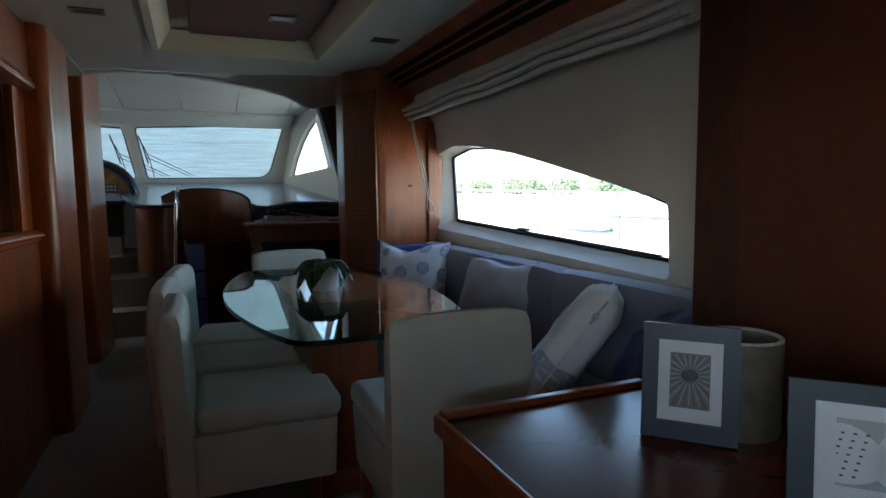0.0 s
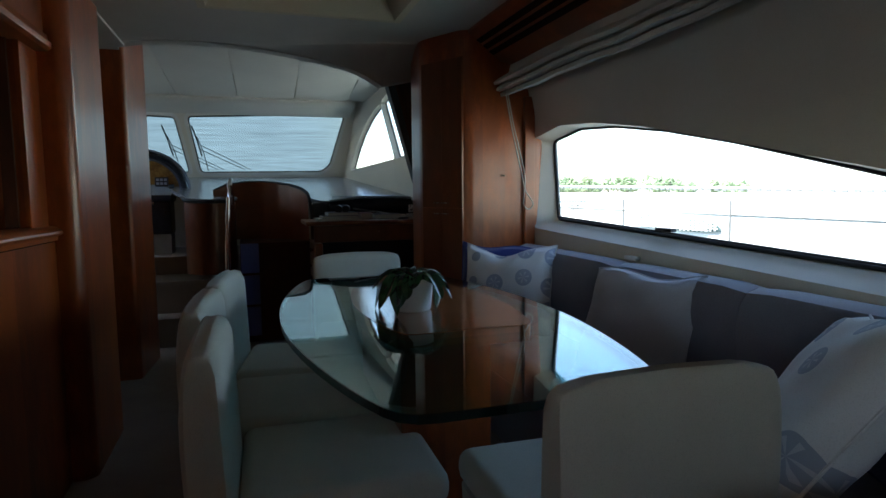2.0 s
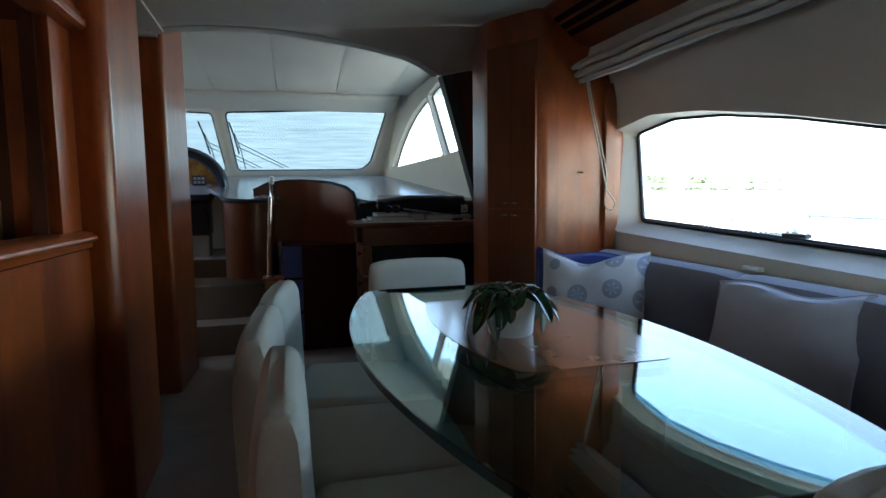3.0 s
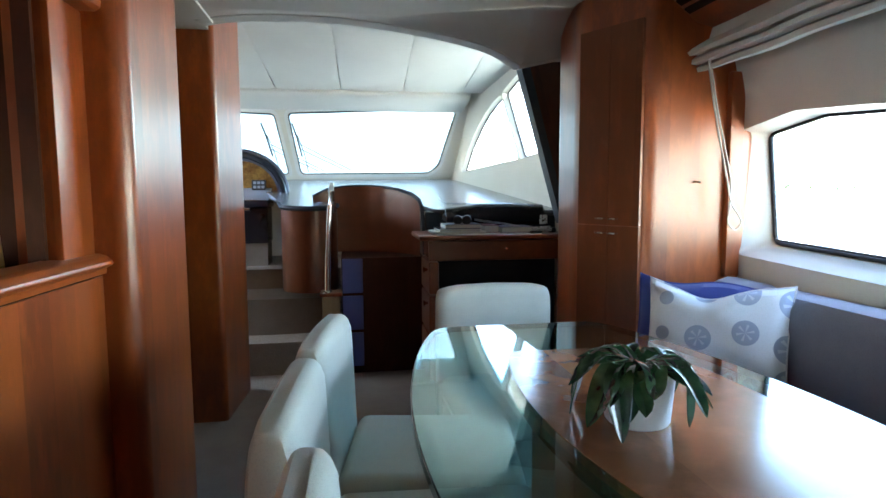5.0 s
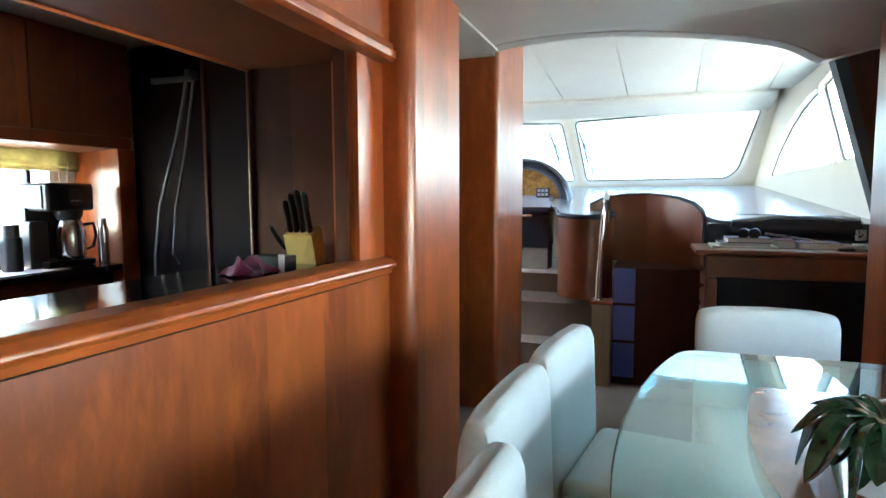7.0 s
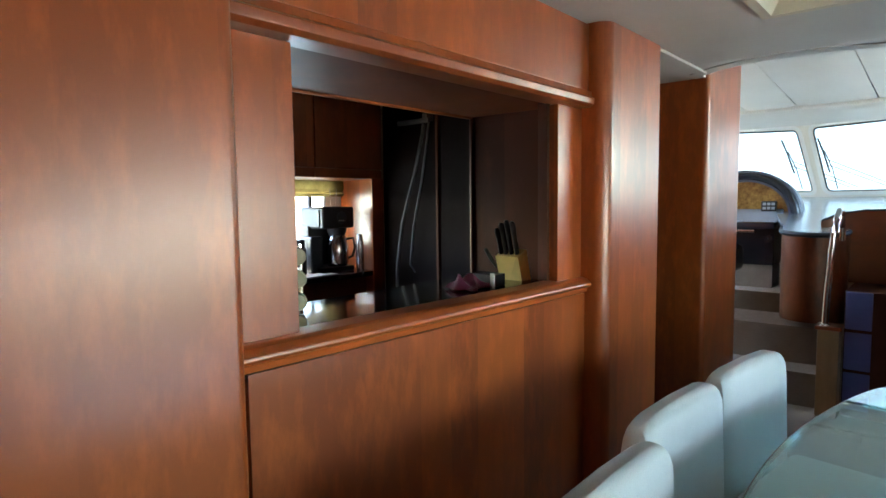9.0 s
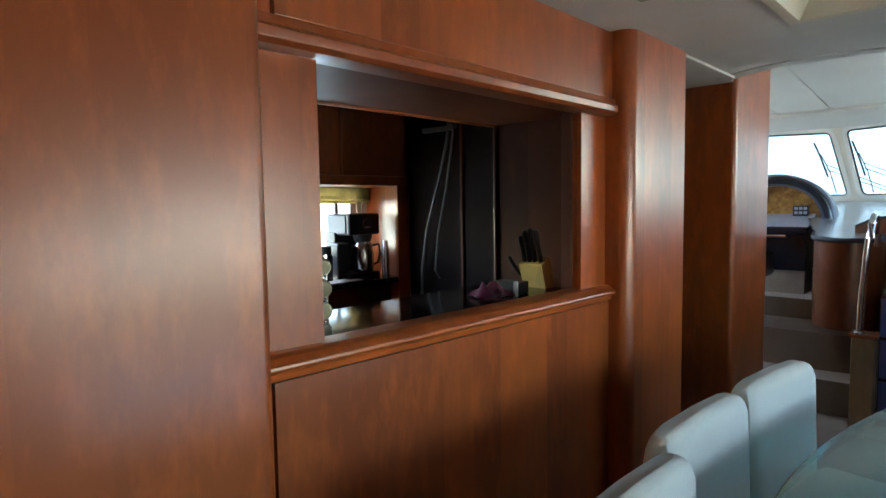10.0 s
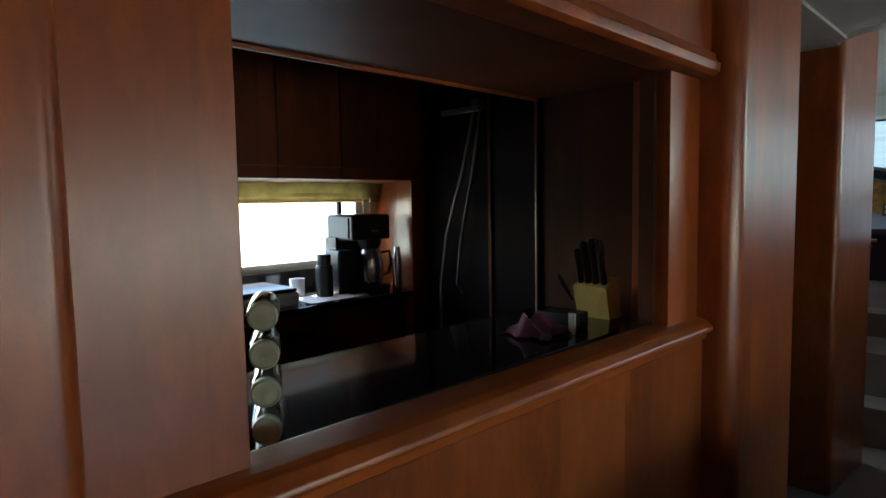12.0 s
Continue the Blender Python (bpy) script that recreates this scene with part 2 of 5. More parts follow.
black_plastic = plain("black_plastic", (0.015, 0.015, 0.017), 0.35, 0, 0.2)
black_rubber = plain("black_rubber", (0.02, 0.02, 0.022), 0.6, 0, 0.2)
black_granite = plain("black_granite", (0.012, 0.012, 0.013), 0.09, 0, 0.5, 260)
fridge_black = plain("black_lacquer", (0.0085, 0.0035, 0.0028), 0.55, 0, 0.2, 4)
white_ceramic = plain("white_ceramic", (0.74, 0.74, 0.71), 0.35, 0, 0.04)
paper_white = plain("white_mount_board", (0.74, 0.74, 0.73), 0.8, 0, 0.03)
slate_frame = plain("slate_blue_frame", (0.032, 0.04, 0.05), 0.45, 0, 0.15, 30)
photo_grey = plain("grey_print", (0.22, 0.21, 0.19), 0.6, 0, 0.35, 90)
photo_pale = plain("pale_print", (0.46, 0.46, 0.44), 0.6, 0, 0.15, 60)
photo_ink = plain("dark_print_ink", (0.09, 0.086, 0.08), 0.6, 0, 0.2, 60)
brass_dark = plain("bronze_fitting", (0.20, 0.15, 0.09), 0.3, 0.9, 0.1)
lens_glass = plain("frosted_lamp_lens", (0.42, 0.44, 0.46), 0.35, 0, 0.05)
dark_gap = plain("unlit_track", (0.015, 0.010, 0.008), 0.7, 0, 0.2)
dark_gap.node_tree.nodes["Principled BSDF"].inputs["Specular IOR Level"].default_value = 0.1
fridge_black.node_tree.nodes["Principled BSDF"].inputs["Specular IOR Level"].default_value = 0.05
shaded_wood.node_tree.nodes["Principled BSDF"].inputs["Specular IOR Level"].default_value = 0.15
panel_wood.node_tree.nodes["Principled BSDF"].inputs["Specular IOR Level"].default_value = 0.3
soil = plain("dark_compost", (0.03, 0.022, 0.015), 0.95, 0, 0.4, 60)
jar_glass = plain("smoky_jar_glass", (0.16, 0.15, 0.13), 0.08, 0, 0.2, 20, 0.5)
lid_cream = plain("cream_jar_lid", (0.42, 0.42, 0.29), 0.4, 0.2, 0.1, 30)
stone_vase = plain("veined_onyx", (0.135, 0.12, 0.085), 0.3, 0, 0.95, 13)
screen_grey = plain("grey_display", (0.34, 0.37, 0.42), 0.15, 0, 0.05)
book_red = plain("oxblood_book_cloth", (0.16, 0.025, 0.03), 0.6, 0, 0.2)
book_pale = plain("pale_book_paper", (0.55, 0.55, 0.50), 0.7, 0, 0.1)
book_blue = plain("dusky_book_cloth", (0.14, 0.12, 0.17), 0.6, 0, 0.2)
clear_glass = pane_glass("window_glass", (0.93, 0.96, 0.96))
table_glass = pane_glass("teal_table_glass", (0.58, 0.83, 0.83), 0.16)
glass_edge = plain("glass_edge_green", (0.006, 0.022, 0.022), 0.1, 0, 0.1, 8, 0.5)
cover_mesh = sheer("windscreen_cover_mesh", (0.088, 0.118, 0.13), 0.008, (0.8, 3.0, 24.0))
gold_cloth = sheer("straw_blind_linen", (0.55, 0.45, 0.24), 0.0, (3.0, 3.0, 3.0))
burl_wood = burl("gold_burl")
green_leaf = leaf_green("bromeliad_leaf")


# ---- helpers for meshes ----
BASE = {}


def link_mesh(name, bm, mat, offset=(0, 0, 0), smooth=True):
    bm.normal_update()
    me = bpy.data.meshes.new(name)
    bmesh.ops.translate(bm, verts=bm.verts, vec=-Vector(offset))
    bm.to_mesh(me)
    bm.free()
    me.materials.append(mat)
    if smooth:
        me.polygons.foreach_set("use_smooth", [True] * len(me.polygons))
        me.set_sharp_from_angle(angle=radians(35))
    ob = new(name, me)
    if smooth and len(me.polygons) < 400:
        ob.modifiers.new("weighted_normals", "WEIGHTED_NORMAL").keep_sharp = True
    return ob


def part(name, bm, mat, parent, label=""):
    """One mesh under a thing or part, modelled in the coordinates of the thing's base."""
    root = parent
    while root.parent:
        root = root.parent
    ob = link_mesh(name, bm, mat, BASE.get(root.name, (0, 0, 0)))
    ob.parent = parent
    return tagged(ob, label)


def thing(name, base, label, category, group="", kind=""):
    ob = new(name)
    ob.empty_display_size = 0.1
    ob.location = base
    BASE[ob.name] = tuple(base)
    return tagged(ob, label, category, group, kind)


def solo(name, bm, mat, label, category="", group="", kind=""):
    """A thing of one mesh, its origin at the middle of its foot."""
    lo = [min(v.co[i] for v in bm.verts) for i in range(3)]
    hi = [max(v.co[i] for v in bm.verts) for i in range(3)]
    base = ((lo[0] + hi[0]) / 2, (lo[1] + hi[1]) / 2, lo[2])
    ob = link_mesh(name, bm, mat, base)
    ob.location = base
    BASE[ob.name] = base
    return tagged(ob, label, category, group, kind)


def box(bm, x0, x1, y0, y1, z0, z1, r=0.0, seg=2):
    made = bmesh.ops.create_cube(bm, size=1, matrix=Matrix.Translation(((x0 + x1) / 2, (y0 + y1) / 2, (z0 + z1) / 2)) @ Matrix.Diagonal((x1 - x0, y1 - y0, z1 - z0, 1)))
    if r:
        edges = list({e for v in made["verts"] for e in v.link_edges})
        bmesh.ops.bevel(bm, geom=edges, offset=r, segments=seg, profile=0.5, affect="EDGES")
    return bm


def boxed(*a, **k):
    return box(bmesh.new(), *a, **k)


def loft(bm, rings, closed=True, caps=True):
    """Skin a row of equal rings of points."""
    vs = [[bm.verts.new(p) for p in ring] for ring in rings]
    n = len(vs[0])
    for a, b in zip(vs, vs[1:]):
        for i in range(n if closed else n - 1):
            j = (i + 1) % n
            bm.faces.new((a[i], a[j], b[j], b[i]))
    if caps and closed:
        bm.faces.new(vs[0][::-1])
        bm.faces.new(vs[-1])
    bmesh.ops.recalc_face_normals(bm, faces=bm.faces)
    return bm


def lathe(bm, profile, centre, seg=24, sx=1.0, sy=1.0):
    rings = [[(centre[0] + sx * r * math.cos(2 * math.pi * i / seg), centre[1] + sy * r * math.sin(2 * math.pi * i / seg), centre[2] + z) for i in range(seg)] for r, z in profile]
    return loft(bm, rings)


def tube(bm, pts, r, seg=10):
    pts = [Vector(p) for p in pts]
    rings = []
    for i, p in enumerate(pts):
        d = (pts[min(i + 1, len(pts) - 1)] - pts[max(i - 1, 0)]).normalized()
        up = Vector((0, 0, 1)) if abs(d.z) < 0.9 else Vector((1, 0, 0))
        a = d.cross(up).normalized()
        b = d.cross(a)
        rr = r[i] if isinstance(r, (list, tuple)) else r
        rings.append([p + rr * (math.cos(2 * math.pi * k / seg) * a + math.sin(2 * math.pi * k / seg) * b) for k in range(seg)])
    return loft(bm, rings)


def prism(bm, outline, at):
    """Extrude a 2D outline; at(u, v, 0 or 1) gives the place."""
    return loft(bm, [[at(u, v, 0) for u, v in outline], [at(u, v, 1) for u, v in outline]])


def sheet_with_holes(bm, outer, holes, at):
    """A slab with openings; each hole is (front outline, back outline); at(u, v, 0 front or 1 back)."""
    for side in (0, 1):
        edges = []
        for loop in [outer] + [h[side] for h in holes]:
            vs = [bm.verts.new(at(u, v, side)) for u, v in loop]
            edges += [bm.edges.new((vs[i], vs[(i + 1) % len(vs)])) for i in range(len(vs))]
        bmesh.ops.triangle_fill(bm, use_beauty=True, use_dissolve=False, edges=edges)
    for fr, bk in [(outer, outer)] + list(holes):
        a = [bm.verts.new(at(u, v, 0)) for u, v in fr]
        b = [bm.verts.new(at(u, v, 1)) for u, v in bk]
        for i in range(len(a)):
            j = (i + 1) % len(a)
            bm.faces.new((a[i], a[j], b[j], b[i]))
    bmesh.ops.remove_doubles(bm, verts=bm.verts, dist=1e-5)
    bmesh.ops.recalc_face_normals(bm, faces=bm.faces)
    return bm


def smooth_loop(pts, r, n=4):
    """Round the corners of a closed outline."""
    out = []
    for i, p in enumerate(pts):
        p = Vector(p)
        a, b = Vector(pts[i - 1]) - p, Vector(pts[(i + 1) % len(pts)]) - p
        k = min(r, a.length * 0.45, b.length * 0.45)
        s, e = p + a.normalized() * k, p + b.normalized() * k
        for j in range(n + 1):
            f = j / n
            out.append(tuple((1 - f) ** 2 * s + 2 * f * (1 - f) * p + f * f * e))
    return out


def grown(loop, d):
    """Outline moved outwards by d (loops run either way)."""
    area = sum(a[0] * b[1] - b[0] * a[1] for a, b in zip(loop, loop[1:] + loop[:1]))
    s = 1 if area > 0 else -1
    out = []
    for i, p in enumerate(loop):
        t = (Vector(loop[(i + 1) % len(loop)]) - Vector(loop[i - 1])).normalized()
        out.append((p[0] + s * d * t.y, p[1] - s * d * t.x))
    return out


def frame_ring(bm, loop, w, at):
    """A bead of width w round an outline."""
    return sheet_with_holes(bm, grown(loop, w), [(loop, loop)], at)


# ---- structure: floor and ceiling ----
fl = boxed(-2.6, 2.2, -2.7, 8.2, -0.12, 0.0)
solo("floor", fl, carpet, "oatmeal looped carpet laid through the saloon", "floor", kind="structure")

TRAY = (0.19, 1.13, 1.2, 3.93)
bm = bmesh.new()
for b in ((-2.6, -0.33, -2.7, 4.95), (-0.33, TRAY[0], -2.7, 4.60), (TRAY[1], 2.2, -2.7, 4.60), (TRAY[0], TRAY[1], -2.7, TRAY[2]), (TRAY[0], TRAY[1], TRAY[3], 4.60)):
    box(bm, *b, 2.0, 2.16)
box(bm, TRAY[0] - 0.01, TRAY[1] + 0.01, TRAY[2] - 0.01, TRAY[3] + 0.01, 2.10, 2.16)
solo("ceiling", bm, ceiling_vinyl, "pale vinyl saloon headliner with a recessed tray", "ceiling", kind="structure")
tray = thing("trim_ceiling_tray", (0.66, 2.5, 2.0), "yellowish cream lining of the ceiling tray", "trim", kind="structure")
x0, x1, y0, y1 = TRAY
bm = sheet_with_holes(bmesh.new(), [(x0, y0), (x1, y0), (x1, y1), (x0, y1)],
                      [([(x0 + .035, y0 + .035), (x1 - .035, y0 + .035), (x1 - .035, y1 - .035), (x0 + .035, y1 - .035)],
                        [(x0 + .10, y0 + .10), (x1 - .10, y0 + .10), (x1 - .10, y1 - .10), (x0 + .10, y1 - .10)])],
                      lambda u, v, w: (u, v, 1.985 + 0.10 * w))
part("lining", bm, ceiling_cream, tray)
panel = thing("ceiling_panel", (0.65, 2.6, 2.045), "dark cherry veneered panel hung in the ceiling tray", "panel")
part("board", boxed(0.384, 0.933, 1.5, 3.66, 2.03, 2.10, r=0.006), panel_wood, panel)


def downlight(x, y, z, w=0.07, d=0.042, glass=black_plastic, lab="unlit oblong recessed downlight in the headliner"):
    t = thing("ceiling_light", (x, y, z), lab, "ceiling light", "recessed downlights")
    bm = sheet_with_holes(bmesh.new(), [(x - w, y - d), (x + w, y - d), (x + w, y + d), (x - w, y + d)],
                          [([(x - w + .014, y - d + .014), (x + w - .014, y - d + .014), (x + w - .014, y + d - .014), (x - w + .014, y + d - .014)],) * 2],
                          lambda u, v, s: (u, v, z - 0.006 + 0.006 * s))
    part("frame", bm, brass_dark, t)
    part("lens", boxed(x - w + .014, x + w - .014, y - d + .014, y + d - .014, z - 0.003, z), glass, t)


downlight(-0.03, 3.28, 2.0)
downlight(1.35, 3.33, 2.0)
downlight(0.80, 3.22, 2.03, 0.06, 0.05, lens_glass, "oblong downlight with a frosted lens in the ceiling panel")
downlight(0.50, 2.3, 2.03, 0.06, 0.05, lens_glass, "oblong downlight with a frosted lens in the ceiling panel")

# arched header between saloon and helm
ARCH = [(-0.33, 1.985), (-0.22, 2.006), (-0.10, 2.018), (0.02, 2.025), (0.18, 2.025), (0.32, 2.021), (0.47, 2.008), (0.60, 1.992), (0.73, 1.974), (0.86, 1.953), (1.0, 1.922), (1.06, 1.903), (1.12, 1.876), (1.17, 1.845), (1.21, 1.822), (1.42, 1.87), (2.05, 1.89)]
bm = prism(bmesh.new(), [(-0.33, 2.3)] + ARCH + [(2.05, 2.3)], lambda u, v, w: (u, 4.74 + 0.12 * w, v))
cove = []
for f in (0.0, 0.25, 0.5, 0.75, 1.0):
    e = f * f * (3 - 2 * f)
    cove.append([(u, (1 - f) * (4.59 - 0.22 * max(0, min(1, (u - 0.6) / 0.6))) + f * 4.741, 1.998 + (v - 1.998) * e) for u, v in ARCH])
loft(bm, cove, closed=False)
box(bm, -2.6, -0.32, 4.80, 4.97, 2.0, 2.36)
solo("wall_header", bm, ceiling_vinyl, "arched pale vinyl header above the helm opening", "header", kind="structure")
bm = tube(bmesh.new(), [(u, 4.742, v) for u, v in ARCH], 0.006, 8)
solo("trim_header", bm, ceiling_vinyl, "pale piping along the arched header", "trim", kind="structure")
solo("trim_seam", tube(bmesh.new(), [(1.0, 4.70, 2.0), (1.25, 4.50, 2.0), (1.45, 4.35, 2.0)], 0.004, 6), ceiling_cream, "thin seam bead across the headliner", "trim", kind="structure")

# ---- structure: starboard wall with the side window ----
GLASS = smooth_loop([(3.93, 0.985), (1.90, 0.913), (1.915, 1.122), (2.07, 1.168), (2.29, 1.222), (2.66, 1.312), (3.03, 1.388), (3.39, 1.442), (3.70, 1.462), (3.99, 1.42)], 0.03, 3)
REVEAL = smooth_loop([(4.0, 0.935), (1.815, 0.86), (1.83, 1.14), (1.97, 1.175), (2.24, 1.232), (2.65, 1.322), (3.03, 1.40), (3.39, 1.455), (3.72, 1.478), (4.03, 1.432)], 0.03, 3)
bm = sheet_with_holes(bmesh.new(), [(-2.7, -0.1), (4.9, -0.1), (4.9, 2.05), (-2.7, 2.05)], [(REVEAL, GLASS)],
                      lambda u, v, w: ((1.915 if not w else 2.05) - (0.10 * max(0, v - 1.5) / 0.5 if not w else 0), u, v))
solo("wall_starboard", bm, cream_liner, "cream vinyl lined hull side with a deep window opening", "wall", kind="structure")
win = thing("window_1", (2.03, 2.93, 0.9), "long bright saloon side window with a dark gasket", "window", kind="structure")
part("gasket", tube(bmesh.new(), [(2.034, u, v) for u, v in GLASS + GLASS[:1]], 0.009, 8), black_rubber, win)
pane = part("pane", prism(bmesh.new(), grown(GLASS, -0.01), lambda u, v, w: (2.034 + 0.008 * w, u, v)), clear_glass, win)
pane.visible_shadow = False
part("track", prism(bmesh.new(), [(1.96, 0.926), (3.9, 0.996), (3.9, 1.004), (1.96, 0.933)], lambda u, v, w: (2.005 + 0.015 * w, u, v)), black_rubber, win)
part("latch", boxed(1.985, 2.015, 2.93, 3.03, 0.972, 0.987, r=0.004), drape_grey, win)

# cornice above the window, with air slots
cor = thing("trim_cornice", (1.75, 2.9, 1.85), "dark cherry cornice with long air slots", "cornice", kind="structure")
part("fascia", prism(bmesh.new(), [(1.70, 1.845), (1.90, 1.80), (1.95, 2.0), (1.52, 2.0), (1.52, 1.985)], lambda u, v, w: (u, 1.53 + 2.47 * w, v)), cherry_y, cor)
for i in range(3):
    k = 0.25 + 0.2 * i
    px, pz = 1.52 + 0.18 * k, 1.985 - 0.14 * k
    part("slot", prism(bmesh.new(), [(px - 0.004, pz - 0.006), (px + 0.02, pz - 0.022), (px + 0.024, pz - 0.016), (px, pz)], lambda u, v, w: (u, 1.55 + 2.43 * w, v)), dark_gap, cor)

# ---- structure: port bulkhead with the galley hatch ----
bulk = thing("wall_port", (-0.33, 2.8, 0), "varnished cherry bulkhead with a hatch to the galley", "wall", kind="structure")


def rounded_post(y0, y1, x0, x1, z0, z1, r, corners):
    """Upright post in plan with chosen corners rounded: 'a' aft, 'f' forward on the saloon side."""
    pts = [(x0, y0)]
    for name, cy, sgn in (("a", y0, 1), ("f", y1, -1)):
        if name in corners:
            arc = [(x1 - r + r * math.sin(a), cy + sgn * (r - r * math.cos(a))) for a in [math.pi / 2 * i / 6 for i in range(7)]]
            pts += arc if name == "a" else arc[::-1]
        else:
            pts.append((x1, cy))
    pts.append((x0, y1))
    return prism(bmesh.new(), pts, lambda u, v, w: (u, v, z0 + (z1 - z0) * w))


edges = [-2.6, -1.7, -0.75, 0.2, 1.15]
for a, b in zip(edges, edges[1:]):
    spans = ((0, 1.01), (1.60, 1.995)) if -1.8 < a < 0 else ((0, 1.995),)
    for z0, z1 in spans:
        part("panel", boxed(-0.40, -0.262, a + 0.002, b - 0.002, z0, z1, r=0.003), cherry, bulk)
part("panel", rounded_post(1.152, 2.045, -0.40, -0.252, 0, 1.995, 0.022, "f"), cherry, bulk)
part("lower_panel", prism(bmesh.new(), [(2.095, 0), (3.60, 0), (3.60, 0.967), (2.095, 0.984)], lambda u, v, w: (-0.40 + 0.062 * w, u, v)), cherry, bulk)
part("filler", boxed(-0.40, -0.34, 2.035, 2.090, 0, 0.972, r=0.003), cherry, bulk)
part("shelf_edge", prism(bmesh.new(), smooth_loop([(-0.405, 0.973), (-0.328, 0.973), (-0.326, 0.990), (-0.314, 0.995), (-0.308, 1.001), (-0.310, 1.010), (-0.326, 1.024), (-0.342, 1.029), (-0.405, 1.031)], 0.0025, 2), lambda u, v, w: (u, 2.04 + 1.55 * w, v + 0.017 * (1 - w))), cherry_y, bulk, "rounded cherry shelf edge of the hatch")
part("shadow_gap", prism(bmesh.new(), [(-0.40, 0.960), (-0.343, 0.960), (-0.343, 0.974), (-0.40, 0.974)], lambda u, v, w: (u, 2.046 + 1.53 * w, v + 0.016 * (1 - w))), dark_gap, bulk)
part("head_rail", prism(bmesh.new(), smooth_loop([(-0.40, 1.684), (-0.318, 1.684), (-0.304, 1.694), (-0.302, 1.716), (-0.312, 1.722), (-0.316, 1.744), (-0.40, 1.744)], 0.0025, 2), lambda u, v, w: (u, 2.03 + 1.57 * w, v)), cherry_y, bulk, "moulded cherry head rail of the hatch")
part("upper_panel", boxed(-0.40, -0.335, 2.04, 2.115, 1.748, 1.995, r=0.003), cherry, bulk)
part("upper_panel", boxed(-0.40, -0.328, 2.119, 3.60, 1.748, 1.995, r=0.003), cherry, bulk)
part("stile", boxed(-0.40, -0.355, 3.392, 3.578, 1.022, 1.682, r=0.004), cherry, bulk)
part("stile", boxed(-0.43, -0.39, 3.376, 3.391, 1.022, 1.69), mahogany, bulk)
part("post", rounded_post(3.575, 4.10, -0.55, -0.25, 0, 1.999, 0.055, "a"), cherry, bulk, "cherry post with a rounded edge")
slide = part("sliding_panel", boxed(-0.392, -0.362, 1.95, 2.243, 1.044, 1.6825, r=0.002), cherry, bulk, "cherry sliding hatch panel, pushed open")
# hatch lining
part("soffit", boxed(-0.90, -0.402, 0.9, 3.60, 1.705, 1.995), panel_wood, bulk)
part("soffit_edge", boxed(-0.912, -0.901, 0.9, 3.60, 1.695, 1.73, r=0.004), cherry_y, bulk)
part("end_lining", boxed(-0.90, -0.402, 3.602, 4.115, 0, 1.999), shaded_wood, bulk, "mahogany end lining, shade put into its colour")
part("end_edge", boxed(-0.915, -0.901, 3.585, 3.62, 0, 1.74, r=0.005), mahogany, bulk)
part("door_post", prism(bmesh.new(), smooth_loop([(-0.92, 4.97), (-0.302, 4.97), (-0.264, 5.50), (-0.92, 5.50)], 0.03, 5), lambda u, v, w: (u, v, 2.40 * w)), cherry, bulk, "cherry post beside the helm steps")
part("door_catch", lathe(bmesh.new(), [(0.0, 0), (0.006, 0.002), (0.008, 0.01), (0.0, 0.014)], (-0.262, 5.45, 1.10), 10), chrome, bulk, "small chrome catch")
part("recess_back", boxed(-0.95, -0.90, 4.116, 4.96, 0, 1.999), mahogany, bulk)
seam = boxed(-0.60, -0.262, 4.12, 4.80, 1.985, 1.999, r=0.003)
solo("trim_recess", seam, ceiling_vinyl, "pale ceiling panel in the doorway recess", "trim", kind="structure")

# ---- structure: galley shell ----
GW = smooth_loop([(1.6, 1.04), (4.0, 1.04), (4.0, 1.46), (1.6, 1.46)], 0.04, 4)
bm = sheet_with_holes(bmesh.new(), [(0.4, -0.1), (5.2, -0.1), (5.2, 2.05), (0.4, 2.05)], [(GW, GW)], lambda u, v, w: (-2.45 - 0.1 * w, u, v))
solo("wall_galley_port", bm, cream_liner, "cream galley hull side with a window", "wall", kind="structure")
gw = thing("window_2", (-2.5, 2.7, 1.04), "small bright galley window", "window", kind="structure")
part("gasket", frame_ring(bmesh.new(), grown(GW, -0.02), 0.025, lambda u, v, w: (-2.452 - 0.02 * w, u, v)), frame_paint, gw)
gp = part("pane", prism(bmesh.new(), grown(GW, -0.01), lambda u, v, w: (-2.49 - 0.006 * w, u, v)), clear_glass, gw)
gp.visible_shadow = False
part("mullion", boxed(-2.475, -2.455, 3.862, 3.884, 1.04, 1.46), black_rubber, gw)
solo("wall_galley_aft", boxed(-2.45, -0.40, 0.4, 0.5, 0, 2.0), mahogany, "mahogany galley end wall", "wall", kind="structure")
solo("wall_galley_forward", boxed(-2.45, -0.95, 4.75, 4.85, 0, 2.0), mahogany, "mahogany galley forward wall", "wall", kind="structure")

# ---- structure: aft end of the saloon ----
bm = boxed(-0.4, 1.95, -2.68, -2.6, 0, 2.0)
solo("wall_aft", bm, cherry, "cherry aft bulkhead closing the saloon", "wall", kind="structure")


# ---- structure: helm shell ----
def ws(u, v, w, off=0.0):
    """Place on the raked windscreen: u across, v height, w 0 inside or 1 outside."""
    return (u, 7.95 - (v - 1.33) * 0.8 + 0.05 * w + off, v)


